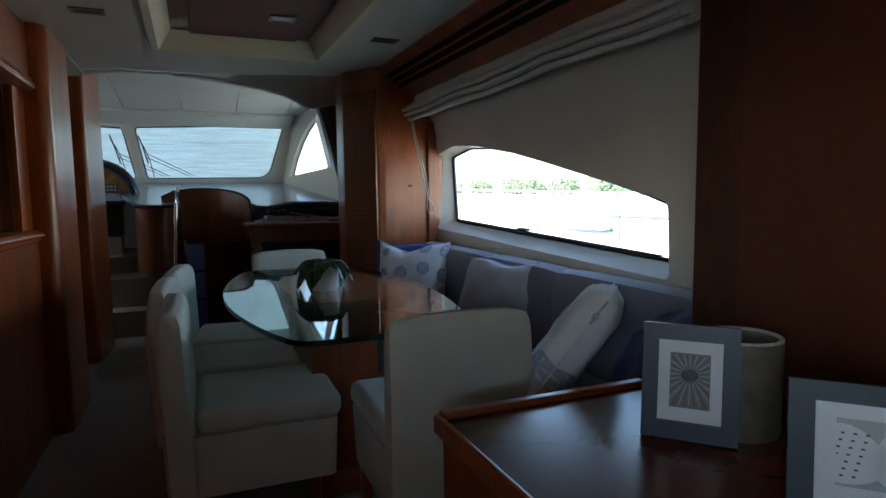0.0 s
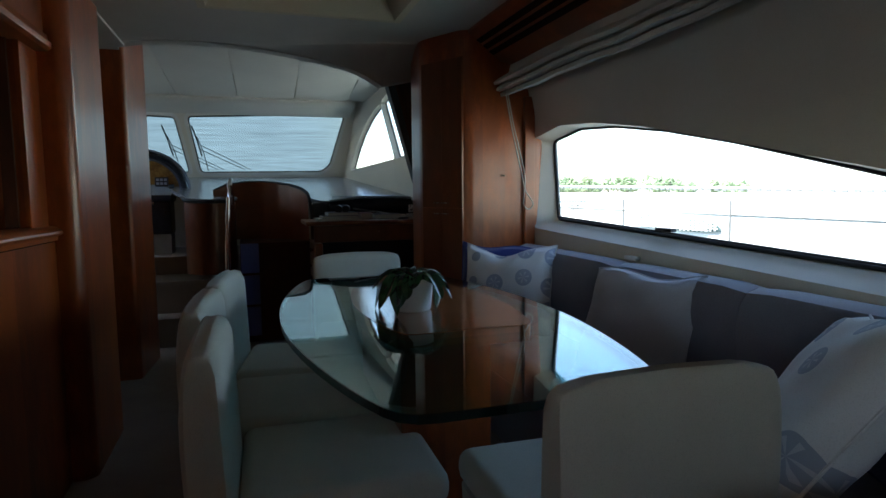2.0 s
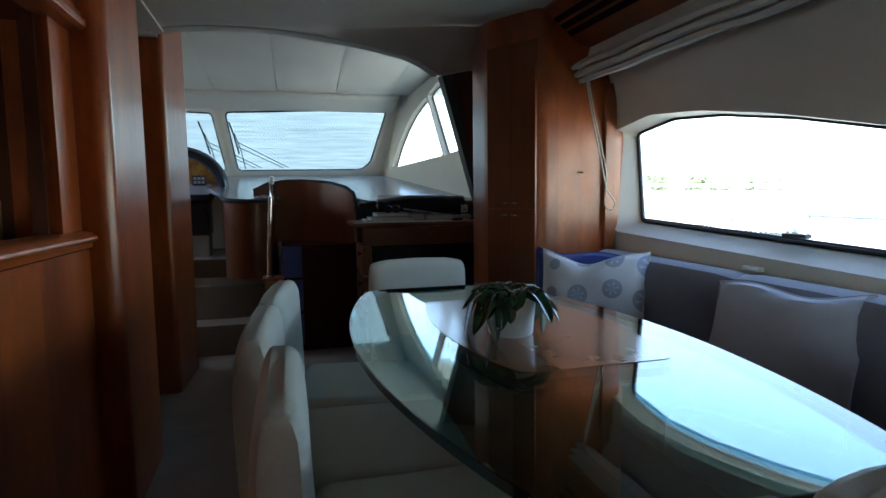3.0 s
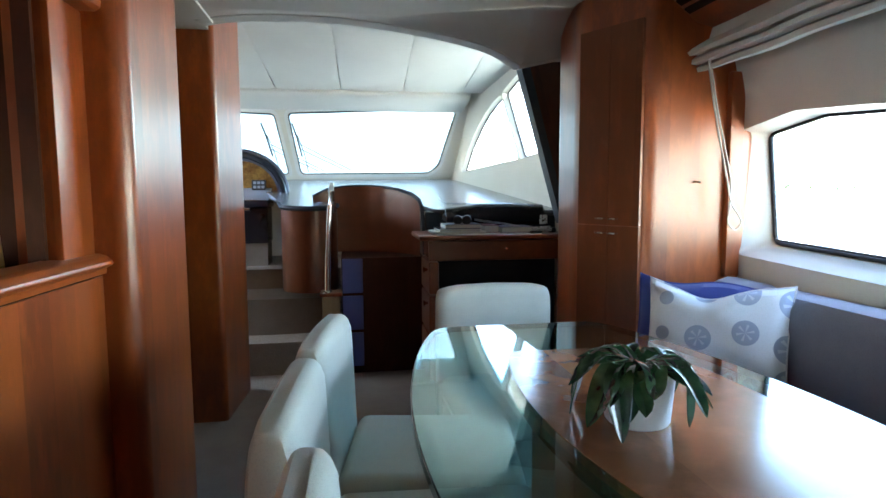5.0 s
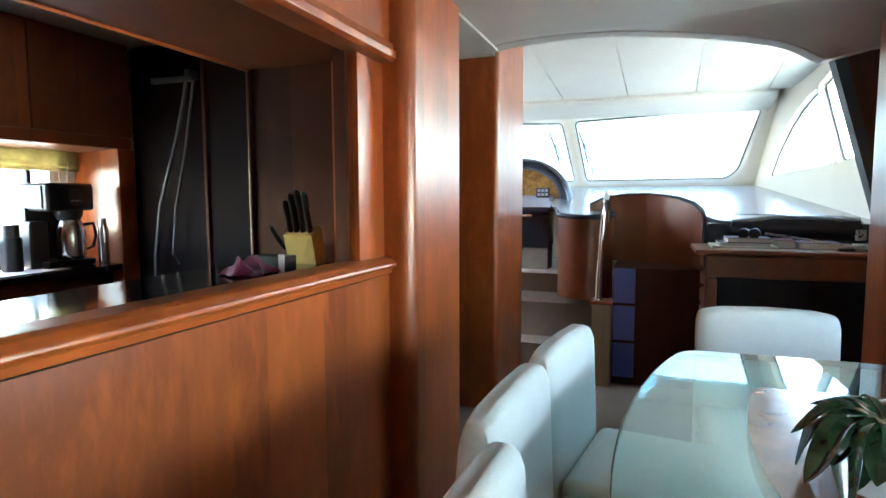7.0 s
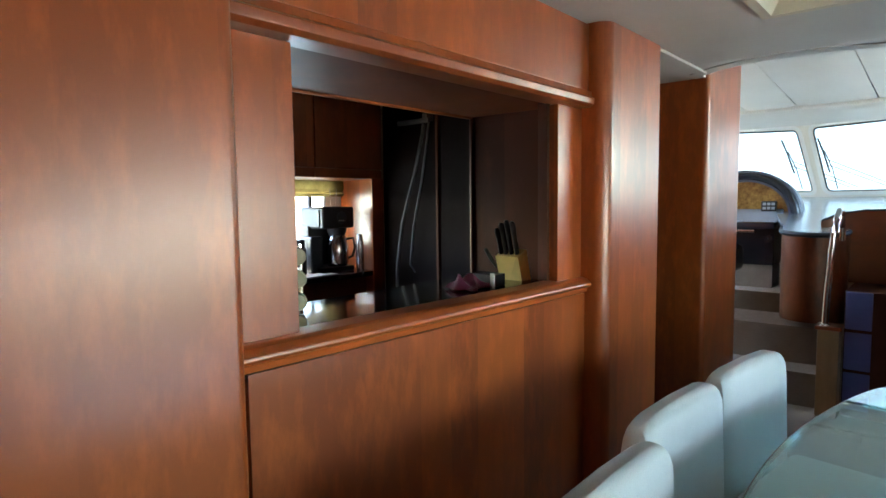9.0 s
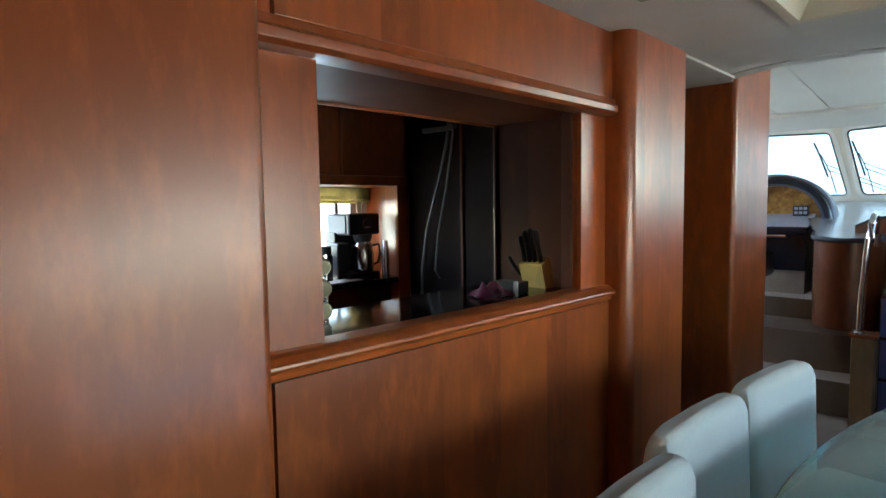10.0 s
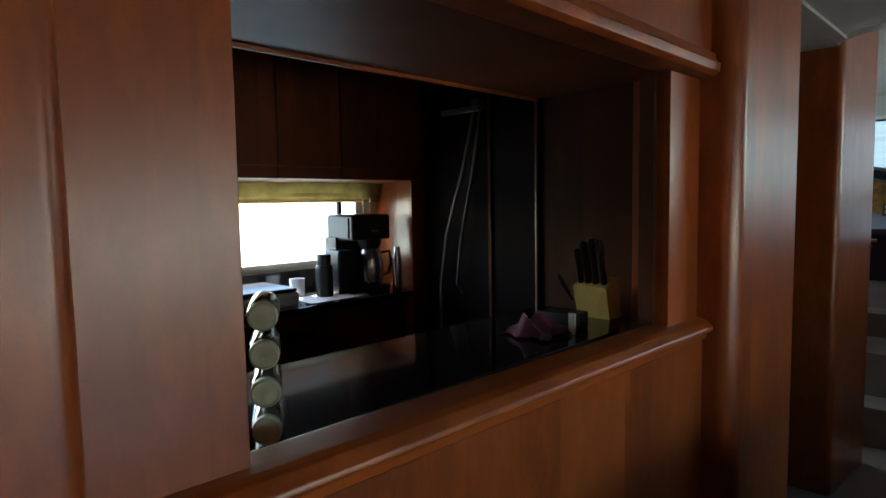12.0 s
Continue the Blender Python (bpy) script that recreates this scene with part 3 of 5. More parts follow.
PANE_R = smooth_loop([(-0.115, 1.375), (1.17, 1.385), (1.265, 1.46), (1.375, 1.93), (1.375, 1.985), (-0.19, 1.925)], 0.05, 4)
PANE_L = smooth_loop([(-1.55, 1.375), (-0.222, 1.375), (-0.303, 1.915), (-1.65, 1.96)], 0.04, 4)
bm = sheet_with_holes(bmesh.new(), [(-1.8, 1.28), (1.46, 1.28), (1.57, 2.4), (-1.8, 2.4)], [(PANE_R, PANE_R), (PANE_L, PANE_L)], ws)
box(bm, -1.83, 1.46, 7.99, 8.06, 0, 1.30)
solo("wall_windscreen", bm, cream_liner, "cream moulded windscreen surround", "wall", kind="structure")
w3 = thing("window_3", (0.3, 7.9, 1.35), "two raked windscreen panes in pale frames with dark gaskets", "window", kind="structure")
for lp in (PANE_R, PANE_L):
    part("window_frame", frame_ring(bmesh.new(), grown(lp, 0.004), 0.03, lambda u, v, w: ws(u, v, 0, -0.012 + 0.010 * w)), frame_paint, w3)
    part("gasket", frame_ring(bmesh.new(), grown(lp, -0.012), 0.014, lambda u, v, w: ws(u, v, 0, 0.004 + 0.02 * w)), black_rubber, w3)
    p = part("pane", prism(bmesh.new(), grown(lp, -0.006), lambda u, v, w: ws(u, v, 0, 0.03 + 0.006 * w)), clear_glass, w3)
    p.visible_shadow = False
cov = solo("windscreen_cover", loft(bmesh.new(), [[ws(u, 1.30, 0, 0.16 + 0.02 * math.sin(4 * u)) for u in np.linspace(-1.85, 1.40, 24)],
                                                   [ws(u, 1.70, 0, 0.17 + 0.015 * math.sin(3 * u + 1)) for u in np.linspace(-1.85, 1.40, 24)],
                                                   [ws(u, 2.15, 0, 0.15) for u in np.linspace(-1.85, 1.40, 24)]], closed=False), cover_mesh,
           "grey weathered mesh cover stretched over the windscreen", "cover")
for x in (-0.10, -0.38):
    wip = thing("windscreen_wiper", ws(x + 0.03, 1.40, 0, 0.07), "black windscreen wiper parked upright on the glass", "wiper", "windscreen wipers")
    part("arm", tube(bmesh.new(), [ws(x + 0.06, 1.40, 0, 0.07), ws(x + 0.03, 1.58, 0, 0.08), ws(x - 0.02, 1.74, 0, 0.07)], 0.005), black_plastic, wip)
    part("blade", tube(bmesh.new(), [ws(x + 0.01, 1.55, 0, 0.06), ws(x - 0.025, 1.72, 0, 0.055), ws(x - 0.06, 1.84, 0, 0.06)], 0.008), black_rubber, wip)
    for dz_, reach in ((0.0, 0.50), (-0.045, 0.44)):
        part("link_rod", tube(bmesh.new(), [ws(x, 1.66 + dz_, 0, 0.075), ws(x + reach, 1.41, 0, 0.075)], 0.004, 6), black_rubber, wip)

# starboard helm side with two windows
S0, S1 = Vector((1.75, 5.3)), Vector((1.42, 7.95))
SD = (S1 - S0).normalized()
SN = Vector((SD.y, -SD.x))


def side(s, z, w, off=0.0):
    p = S0 + SD * s + SN * (0.06 * w + off)
    return (p.x, p.y, z)


SW1 = smooth_loop([(2.33, 1.40), (2.14, 1.585), (1.89, 1.755), (1.67, 1.865), (1.45, 1.94), (1.31, 1.965), (0.96, 1.45)], 0.03, 4)
SW2 = smooth_loop([(1.27, 1.985), (1.08, 2.04), (0.80, 2.10), (0.40, 2.12), (0.40, 1.49), (0.905, 1.455)], 0.03, 4)
bm = sheet_with_holes(bmesh.new(), [(-0.4, 0), (2.72, 0), (2.72, 2.4), (-0.4, 2.4)], [(grown(SW1, 0.015), SW1), (grown(SW2, 0.015), SW2)], side)
solo("wall_helm_starboard", bm, cream_liner, "cream helm side with curved quarter windows", "wall", kind="structure")
w4 = thing("window_4", side(1.2, 1.4, 0), "bright curved quarter windows beside the helm", "window", kind="structure")
for lp in (SW1, SW2):
    part("gasket", tube(bmesh.new(), [side(u, v, 0, 0.044) for u, v in lp + lp[:1]], 0.0045, 6), black_rubber, w4)
    p = part("pane", prism(bmesh.new(), grown(lp, -0.004), lambda u, v, w: side(u, v, 0, 0.045 + 0.006 * w)), clear_glass, w4)
    p.visible_shadow = False
bm = sheet_with_holes(bmesh.new(), [(4.8, 0), (8.2, 0), (8.2, 2.4), (4.8, 2.4)], [([(5.7, 1.45), (7.4, 1.45), (6.7, 1.95), (5.7, 2.0)],) * 2], lambda u, v, w: (-1.75 - 0.08 * w, u, v))
solo("wall_helm_port", bm, cream_liner, "cream helm port side with a window opening", "wall", kind="structure")

# padded headliner over the helm, in strips
hd = thing("ceiling_helm", (0.3, 6.2, 2.1), "padded pale headliner strips sloping to the windscreen", "ceiling", kind="structure")
bm = bmesh.new()


def hz(y):
    return 2.255 - 0.045 * (y - 4.9) - 0.075 * max(0, y - 5.8)


cuts = [-1.8, -1.05, -0.68, -0.30, 0.24, 0.77, 1.30, 1.85]
for a, b in zip(cuts, cuts[1:]):
    loft(bm, [[(a + 0.0025 + (b - a - 0.005) * k / 6 + 0.03 * (y - 4.9), y, hz(y) + (0.006 if k in (0, 6) else 0)) for k in range(7)] for y in (4.9, 5.3, 5.7, 6.1, 6.5, 6.8, 7.06)], closed=False)
box(bm, -1.85, 2.0, 4.83, 7.2, 2.30, 2.36)
part("lining", bm, ceiling_vinyl, hd)
val = [(7.06, hz(7.06) + 0.02), (7.06, hz(7.06) - 0.02), (7.10, hz(7.06) - 0.055), (7.46, 1.945), (7.46, 1.975), (7.2, 2.2)]
part("valance", prism(bmesh.new(), val, lambda u, v, w: (-1.75 + 3.18 * w, u, v)), ceiling_vinyl, hd)

# ---- helm: steps, dash, pod ----
st = thing("stairs", (-0.1, 6.0, 0), "three carpeted steps with curved treads up to the helm", "stairs", kind="structure")
for z0, z1, y0, bow in ((0, 0.22, 5.74, 0.05), (0.22, 0.47, 5.96, 0.12), (0.47, 0.62, 6.42, 0.04)):
    pts = [(-0.92 + 1.20 * k / 10, y0 + bow * (1 - ((k - 6) / 6) ** 2) * -1 + bow) for k in range(11)]
    outl = pts + [(0.28, 7.4), (-0.92, 7.4)]
    part("riser", prism(bmesh.new(), outl, lambda u, v, w: (u, v, z0 + (z1 - 0.022 - z0) * w)), carpet, st)
    nos = [(u, v - 0.016) for u, v in pts] + [(0.28, 7.4), (-0.92, 7.4)]
    part("tread", prism(bmesh.new(), nos, lambda u, v, w: (u, v, z1 - 0.022 + 0.022 * w)), carpet, st)
newel = thing("newel_post", (0.22, 5.66, 0), "pale oak newel post with a cherry cap", "post")
part("shaft", boxed(0.17, 0.282, 5.60, 5.72, 0, 0.535, r=0.006), oak_pale, newel)
part("cap", boxed(0.155, 0.296, 5.585, 5.735, 0.535, 0.56, r=0.008), cherry, newel)
rail = thing("handrail", (0.22, 5.64, 0.56), "polished chrome grab rail with a looped top", "handrail")
part("tube", tube(bmesh.new(), [(0.205, 5.62, 0.56), (0.21, 5.62, 0.75), (0.22, 5.62, 0.95), (0.232, 5.63, 1.12), (0.24, 5.65, 1.2), (0.243, 5.70, 1.243), (0.243, 5.78, 1.25), (0.243, 5.84, 1.22), (0.243, 5.87, 1.14), (0.243, 5.88, 1.06)], 0.019, 12), chrome, rail)
part("foot", lathe(bmesh.new(), [(0.03, 0), (0.03, 0.008), (0.018, 0.016), (0.014, 0.02)], (0.205, 5.62, 0.56), 16), chrome, rail)


def dz(y):
    return 1.105 + 0.105 * (y - 5.85)


DASH = smooth_loop([(-0.13, 6.12), (-0.10, 5.92), (0.06, 5.83), (0.24, 5.87), (0.28, 6.02), (0.14, 6.12), (0.35, 6.17), (0.65, 6.07), (0.82, 5.90), (0.90, 5.62), (1.74, 5.52), (1.50, 7.98), (-1.6, 7.98), (-1.6, 7.35), (-0.35, 6.95)], 0.05, 4)
dash = thing("dashboard", (0.5, 6.8, 0.6), "broad grey leather dashboard on cherry fronts with a black edge", "dashboard")
part("dash_top", prism(bmesh.new(), DASH, lambda u, v, w: (u, v, dz(v) - 0.03 * (1 - w))), dash_leather, dash)
part("rim", tube(bmesh.new(), [(u, v, dz(v) - 0.015) for u, v in DASH[2:24]], 0.017, 8), black_rubber, dash)
part("rim", tube(bmesh.new(), [(u, v, dz(v) - 0.015) for u, v in DASH[44:54]], 0.017, 8), black_rubber, dash)
part("hatch", prism(bmesh.new(), [(1.02, 5.92), (1.50, 5.88), (1.46, 6.25), (1.02, 6.27)], lambda u, v, w: (u, v, dz(v) + 0.004 * w)), dash_leather, dash)
part("seam", prism(bmesh.new(), [(0.62, 6.3), (0.628, 6.3), (0.70, 7.0), (0.692, 7.0)], lambda u, v, w: (u, v, dz(v) + 0.002 * w)), black_rubber, dash)
DR = [(0.075 + 0.192 * math.cos(a), 6.05 + 0.20 * math.sin(a)) for a in [math.pi * 2 * i / 32 for i in range(32)]]
part("drum_front", prism(bmesh.new(), DR, lambda u, v, w: (u, v, 0.52 + (1.08 - 0.52) * w)), cherry_dark, dash, "rounded cherry drum front")
# The apron's near-black leather stands in for the shade under the dash.
part("apron", prism(bmesh.new(), [(0.86, 5.66), (1.70, 5.58), (1.70, 5.70), (0.86, 5.78)], lambda u, v, w: (u, v, 0.0 + 1.05 * w)), navy_leather, dash, "apron under the dash, shade put into its dark colour")
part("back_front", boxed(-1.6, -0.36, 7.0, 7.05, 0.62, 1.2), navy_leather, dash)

def bent(f, ends):
    return float(np.interp(f, np.linspace(0, 1, len(ends)), ends))


NP = 28
cp = [(bent(k / NP, (0.10, 0.20, 0.34, 0.48, 0.60, 0.70, 0.775, 0.815)), bent(k / NP, (6.08, 6.115, 6.13, 6.11, 6.05, 5.95, 5.83, 5.74))) for k in range(NP + 1)]


def cptop(k):
    return bent(k / NP, (1.165, 1.215, 1.236, 1.238, 1.228, 1.21, 1.18, 1.14))


cpan = thing("curved_panel", (0.56, 5.84, 0.77), "curved dark cherry screen with a black rounded rim", "panel")
bm = loft(bmesh.new(), [[(u, v, 0.77), (u, v, cptop(k)), (u, v + 0.03, cptop(k)), (u, v + 0.03, 0.77)] for k, (u, v) in enumerate(cp)])
part("screen", bm, cherry_dark_x, cpan)
part("rim", tube(bmesh.new(), [(u, v + 0.015, cptop(k)) for k, (u, v) in enumerate(cp)] + [(0.825, 5.735, 1.10), (0.838, 5.72, 0.98), (0.842, 5.715, 0.78)], 0.013, 8), black_rubber, cpan)
lk = thing("stair_locker", (0.56, 5.85, 0), "dark mahogany locker with three slate-blue panels", "locker")
part("body", boxed(0.292, 0.84, 5.70, 6.2, 0, 0.769, r=0.004), shaded_wood, lk)
for z0, z1 in ((0.05, 0.275), (0.295, 0.52), (0.54, 0.765)):
    part("blue_panel", boxed(0.298, 0.43, 5.688, 5.70, z0, z1, r=0.004), blue_panel_mat, lk, "slate-blue panel")

pod = thing("instrument_pod", (-0.45, 6.9, 1.12), "black leather instrument hood with a gold burl face", "helm console")
hood = []
for y, s in ((6.78, 1.0), (6.80, 1.03), (7.05, 0.98), (7.22, 0.9)):
    hood.append([(-0.55 + 0.42 * s * math.cos(a), y, 1.12 + 0.42 * s * math.sin(a) ** 0.8 if math.sin(a) > 0 else 1.12) for a in [math.pi * i / 20 for i in range(21)]])
inner = [[(-0.55 + 0.34 * math.cos(a), y, 1.12 + (0.34 * math.sin(a) ** 0.8 if math.sin(a) > 0 else 0)) for a in [math.pi * i / 20 for i in range(21)]] for y in (6.90, 6.78)]
part("hood", loft(bmesh.new(), inner + hood, closed=False), hood_leather, pod)
part("lip", tube(bmesh.new(), [(-0.55 + 0.385 * math.cos(a), 6.782, 1.12 + 0.385 * max(0, math.sin(a)) ** 0.8) for a in [math.pi * i / 24 for i in range(25)]], 0.03, 10), navy_leather, pod, "padded black lip of the hood")
part("face", prism(bmesh.new(), [(-0.55 + 0.34 * math.cos(a), 1.12 + 0.34 * max(0, math.sin(a)) ** 0.8) for a in [math.pi * i / 20 for i in range(21)]], lambda u, v, w: (u, 6.89 + 0.02 * w, v)), burl_wood, pod, "gold burl veneer face")
part("shelf", boxed(-1.0, -0.26, 6.55, 6.90, 1.08, 1.14, r=0.02), navy_leather, pod)
part("cabinet", boxed(-1.0, -0.28, 6.62, 6.90, 0.80, 1.08, r=0.01), navy_leather, pod)
part("base", boxed(-1.0, -0.29, 6.64, 6.90, 0.62, 0.80), carpet, pod, "carpeted base below the console")
part("sloping_panel", prism(bmesh.new(), [(6.60, 1.138), (6.885, 1.138), (6.885, 1.235)], lambda u, v, w: (-0.97 + 0.70 * w, u, v)), dash_leather, pod, "grey sloping switch panel")
scr = thing("plotter", (-0.36, 6.84, 1.14), "small grey keypad display standing on the console", "display")
part("case", boxed(-0.425, -0.315, 6.83, 6.86, 1.215, 1.30, r=0.006), black_plastic, scr)
for r_ in range(2):
    for c_ in range(3):
        part("button", boxed(-0.412 + 0.032 * c_, -0.388 + 0.032 * c_, 6.825, 6.831, 1.232 + 0.034 * r_, 1.254 + 0.034 * r_), screen_grey, scr)
dsp = thing("chart_display", (-0.62, 6.57, 1.14), "flat grey chart display on the console shelf", "display")
part("screen", boxed(-0.80, -0.50, 6.555, 6.60, 1.14, 1.152, r=0.004), screen_grey, dsp)
gr = thing("console_rail", (-0.6, 6.54, 1.06), "short chrome rail along the console", "rail")
part("tube", tube(bmesh.new(), [(-0.9, 6.55, 1.06), (-0.9, 6.52, 1.07), (-0.4, 6.52, 1.07), (-0.4, 6.55, 1.06)], 0.01), chrome, gr)
seat = thing("helm_seat", (-0.62, 6.3, 0.62), "black leather helm seat edge behind the post", "seat")
part("cushion", boxed(-0.85, -0.43, 5.95, 6.4, 0.78, 0.98, r=0.05, seg=4), navy_leather, seat)
part("pedestal", lathe(bmesh.new(), [(0.12, 0), (0.05, 0.03), (0.05, 0.17)], (-0.64, 6.18, 0.62), 16), steel, seat)

# ---- starboard forward: slanted bulkhead edge, tall cabinet, desk ----
edge = thing("trim_bulkhead", (1.6, 5.3, 0.9), "slanting dark wooden bulkhead edge with a charcoal strip", "trim", kind="structure")


def slant(name, a0, a1, b0, b1, y0, y1, mat):
    part(name, prism(bmesh.new(), [(a0, 1.0), (a1, 1.0), (b1, 2.2), (b0, 2.2)], lambda u, v, w: (u, y0 + (y1 - y0) * w, v)), mat, edge)


slant("strip", 1.62, 1.66, 1.28, 1.34, 5.24, 5.34, drape_grey)
slant("post", 1.66, 1.70, 1.345, 1.40, 5.25, 5.36, mahogany)
slant("infill", 1.70, 2.05, 1.405, 2.05, 5.29, 5.36, mahogany)
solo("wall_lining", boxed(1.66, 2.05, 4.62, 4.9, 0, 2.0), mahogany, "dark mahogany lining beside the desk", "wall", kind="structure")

cab = thing("tall_cabinet", (1.68, 4.3, 0), "tall cherry cabinet with two pairs of doors and rounded corner", "cabinet")
C0, C1 = Vector((1.500, 3.972)), Vector((1.335, 4.288))
CD = (C1 - C0).normalized()
CN = Vector((-CD.y, CD.x))
CB = smooth_loop([(1.98, 3.995), (1.49, 3.995), (1.335, 4.288), (1.36, 4.62), (1.98, 4.62)], 0.06, 6)
part("body", prism(bmesh.new(), CB, lambda u, v, w: (u, v, 1.999 * w)), cherry, cab)


def oblique(s0, s1, z0, z1, d0, d1):
    """A slab lying on the slanting front of the cabinet."""
    pts = [C0 + CD * s0 + CN * d0, C0 + CD * s1 + CN * d0, C0 + CD * s1 + CN * d1, C0 + CD * s0 + CN * d1]
    return prism(bmesh.new(), [tuple(p) for p in pts], lambda u, v, w: (u, v, z0 + (z1 - z0) * w))


for z0, z1 in ((0.06, 1.052), (1.056, 1.86)):
    for k, (s0, s1) in enumerate(((0.035, 0.186), (0.1885, 0.345))):
        # Deep cherry puts the duller light on this front into the doors' colour.
        d = part("door", oblique(s0, s1, z0, z1, -0.012, 0.004), cherry_dark, cab)
        hz_ = 1.082 if z0 > 1 else 1.022
        hs = (s1 - 0.03) if k == 0 else (s0 + 0.03)
        pts = [C0 + CD * (hs + e) + CN * o for e, o in ((-0.020, 0.003), (-0.017, 0.018), (0, 0.021), (0.017, 0.018), (0.020, 0.003))]
        part("handle", tube(bmesh.new(), [(p.x, p.y, hz_) for p in pts], 0.0045, 8), chrome, d, "small chrome bow handle")
part("knob", tube(bmesh.new(), [(1.708, 3.995, 1.23), (1.708, 3.975, 1.23), (1.72, 3.968, 1.228)], [0.003, 0.004, 0.005], 8), brass_dark, cab, "bronze coat hook")
part("filler", boxed(1.84, 1.90, 3.965, 3.995, 0.85, 1.66, r=0.004), cherry, cab)

desk = thing("desk", (1.2, 5.4, 0), "cherry chart desk with a shallow drawer and side drawers", "desk")
part("desktop", boxed(0.745, 1.66, 5.17, 5.62, 0.915, 0.945, r=0.01), cherry_dark_x, desk)
dw = part("drawer", boxed(0.80, 1.65, 5.185, 5.21, 0.795, 0.912, r=0.005), cherry_dark_x, desk)
part("knob", tube(bmesh.new(), [(1.257, 5.185, 0.865), (1.257, 5.172, 0.865), (1.257, 5.166, 0.865)], [0.005, 0.009, 0.006], 10), chrome, dw)
part("frame", boxed(0.82, 1.66, 5.21, 5.58, 0.80, 0.912), mahogany_x, desk)
for z0, z1 in ((0.60, 0.79), (0.36, 0.59), (0.08, 0.35)):
    d = part("side_drawer", boxed(0.80, 0.86, 5.19, 5.56, z0, z1, r=0.012), cherry_dark, desk)
    part("knob", tube(bmesh.new(), [(0.80, 5.25, z1 - 0.05), (0.785, 5.25, z1 - 0.05), (0.776, 5.25, z1 - 0.05)], [0.007, 0.010, 0.019], 12), chrome, d)
# Near-black back sheet paints the shade inside the kneehole.
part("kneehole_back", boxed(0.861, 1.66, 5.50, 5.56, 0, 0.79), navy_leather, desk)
bol = thing("bolster", (1.25, 5.56, 0.945), "dark padded leather roll along the back of the desk", "bolster")
bm = tube(bmesh.new(), [(0.95, 5.62, 1.03), (0.97, 5.61, 1.035), (1.2, 5.60, 1.05), (1.45, 5.59, 1.05), (1.6, 5.57, 1.045), (1.62, 5.57, 1.04)], [0.02, 0.056, 0.07, 0.072, 0.066, 0.03], 16)
part("roll", bm, navy_leather, bol)
part("back", boxed(0.835, 1.68, 5.60, 5.66, 0.945, 1.07, r=0.02), navy_leather, bol)
part("socket", boxed(1.57, 1.62, 5.50, 5.53, 0.985, 1.045, r=0.006), steel, bol)


def book(x0, x1, y0, y1, z0, h, cover, lab):
    t = thing("book", ((x0 + x1) / 2, (y0 + y1) / 2, z0), lab, "book", "books on the chart desk")
    part("page_block", boxed(x0 + .004, x1 - .004, y0 + .003, y1 - .004, z0 + .003, z0 + h - .003), book_pale, t)
    part("cover", boxed(x0, x1, y0, y1, z0, z0 + .003), cover, t)
    part("cover", boxed(x0, x1, y0, y1, z0 + h - .003, z0 + h), cover, t)
    part("spine", boxed(x0, x1, y1 - .004, y1, z0, z0 + h), cover, t)


book(0.83, 1.15, 5.22, 5.46, 0.950, 0.012, book_pale, "thin pale pilot book lying on the desk")
book(0.87, 1.12, 5.25, 5.47, 0.962, 0.016, screen_grey, "grey chart folio lying on a book")
book(0.91, 1.13, 5.27, 5.47, 0.978, 0.025, book_blue, "dusky blue bound book lying flat")
book(1.15, 1.24, 5.28, 5.46, 0.950, 0.045, book_red, "oxblood red bound book lying flat")
book(1.25, 1.45, 5.26, 5.46, 0.950, 0.035, book_blue, "dusky bound logbook lying flat")
for x0, y0, w, d, rot, lab in ((0.84, 5.185, 0.30, 0.20, 4, "loose white chart paper lying on the desk front"), (1.16, 5.19, 0.26, 0.19, -7, "loose pale paper sheet lying on the desk"), (1.00, 5.18, 0.24, 0.17, 12, "folded pale leaflet lying on the desk")):
    sh_ = thing("paper", (x0 + w / 2, y0 + d / 2, 0.9452), lab, "paper", "papers on the chart desk")
    part("sheet", boxed(x0, x0 + w, y0, y0 + d, 0.9452, 0.9462), book_pale, sh_)
    sh_.rotation_euler = (0, 0, radians(rot))
    sh_.location.z += 0.0011 * (("paper", "paper.001", "paper.002").index(sh_.name))
bino = thing("binoculars", (1.06, 5.36, 1.003), "black binoculars lying on a book", "binoculars")
for o in (0, 0.055):
    part("barrel", tube(bmesh.new(), [(0.99 + o, 5.30, 1.026), (1.0 + o, 5.34, 1.028), (1.01 + o, 5.40, 1.028), (1.02 + o, 5.45, 1.028)], [0.028, 0.028, 0.022, 0.018], 14), black_rubber, bino)
part("bridge", boxed(1.02, 1.06, 5.34, 5.40, 1.02, 1.045, r=0.006), black_rubber, bino)
par = thing("parallel_rule", (1.3, 5.35, 0.99), "slim dark steel rule resting across the books", "rule")
part("bar", tube(bmesh.new(), [(1.10, 5.33, 1.028), (1.30, 5.31, 0.998), (1.47, 5.29, 0.962)], 0.007, 6), steel, par)
hs = thing("handset", (1.53, 5.3, 0.945), "chrome and black radio handset on the desk", "handset")
part("body", tube(bmesh.new(), [(1.44, 5.27, 0.965), (1.50, 5.28, 0.972), (1.57, 5.30, 0.968)], [0.016, 0.013, 0.018], 10), steel, hs)
part("cup", lathe(bmesh.new(), [(0.022, 0), (0.026, 0.012), (0.02, 0.03), (0, 0.032)], (1.585, 5.31, 0.945), 14), black_plastic, hs)
part("cradle", boxed(1.43, 1.50, 5.24, 5.31, 0.945, 0.96, r=0.004), black_plastic, hs)

# ---- blind ----
bl = thing("roman_blind", (1.75, 2.9, 1.7), "ivory linen roman blind drawn up in folds", "blind")


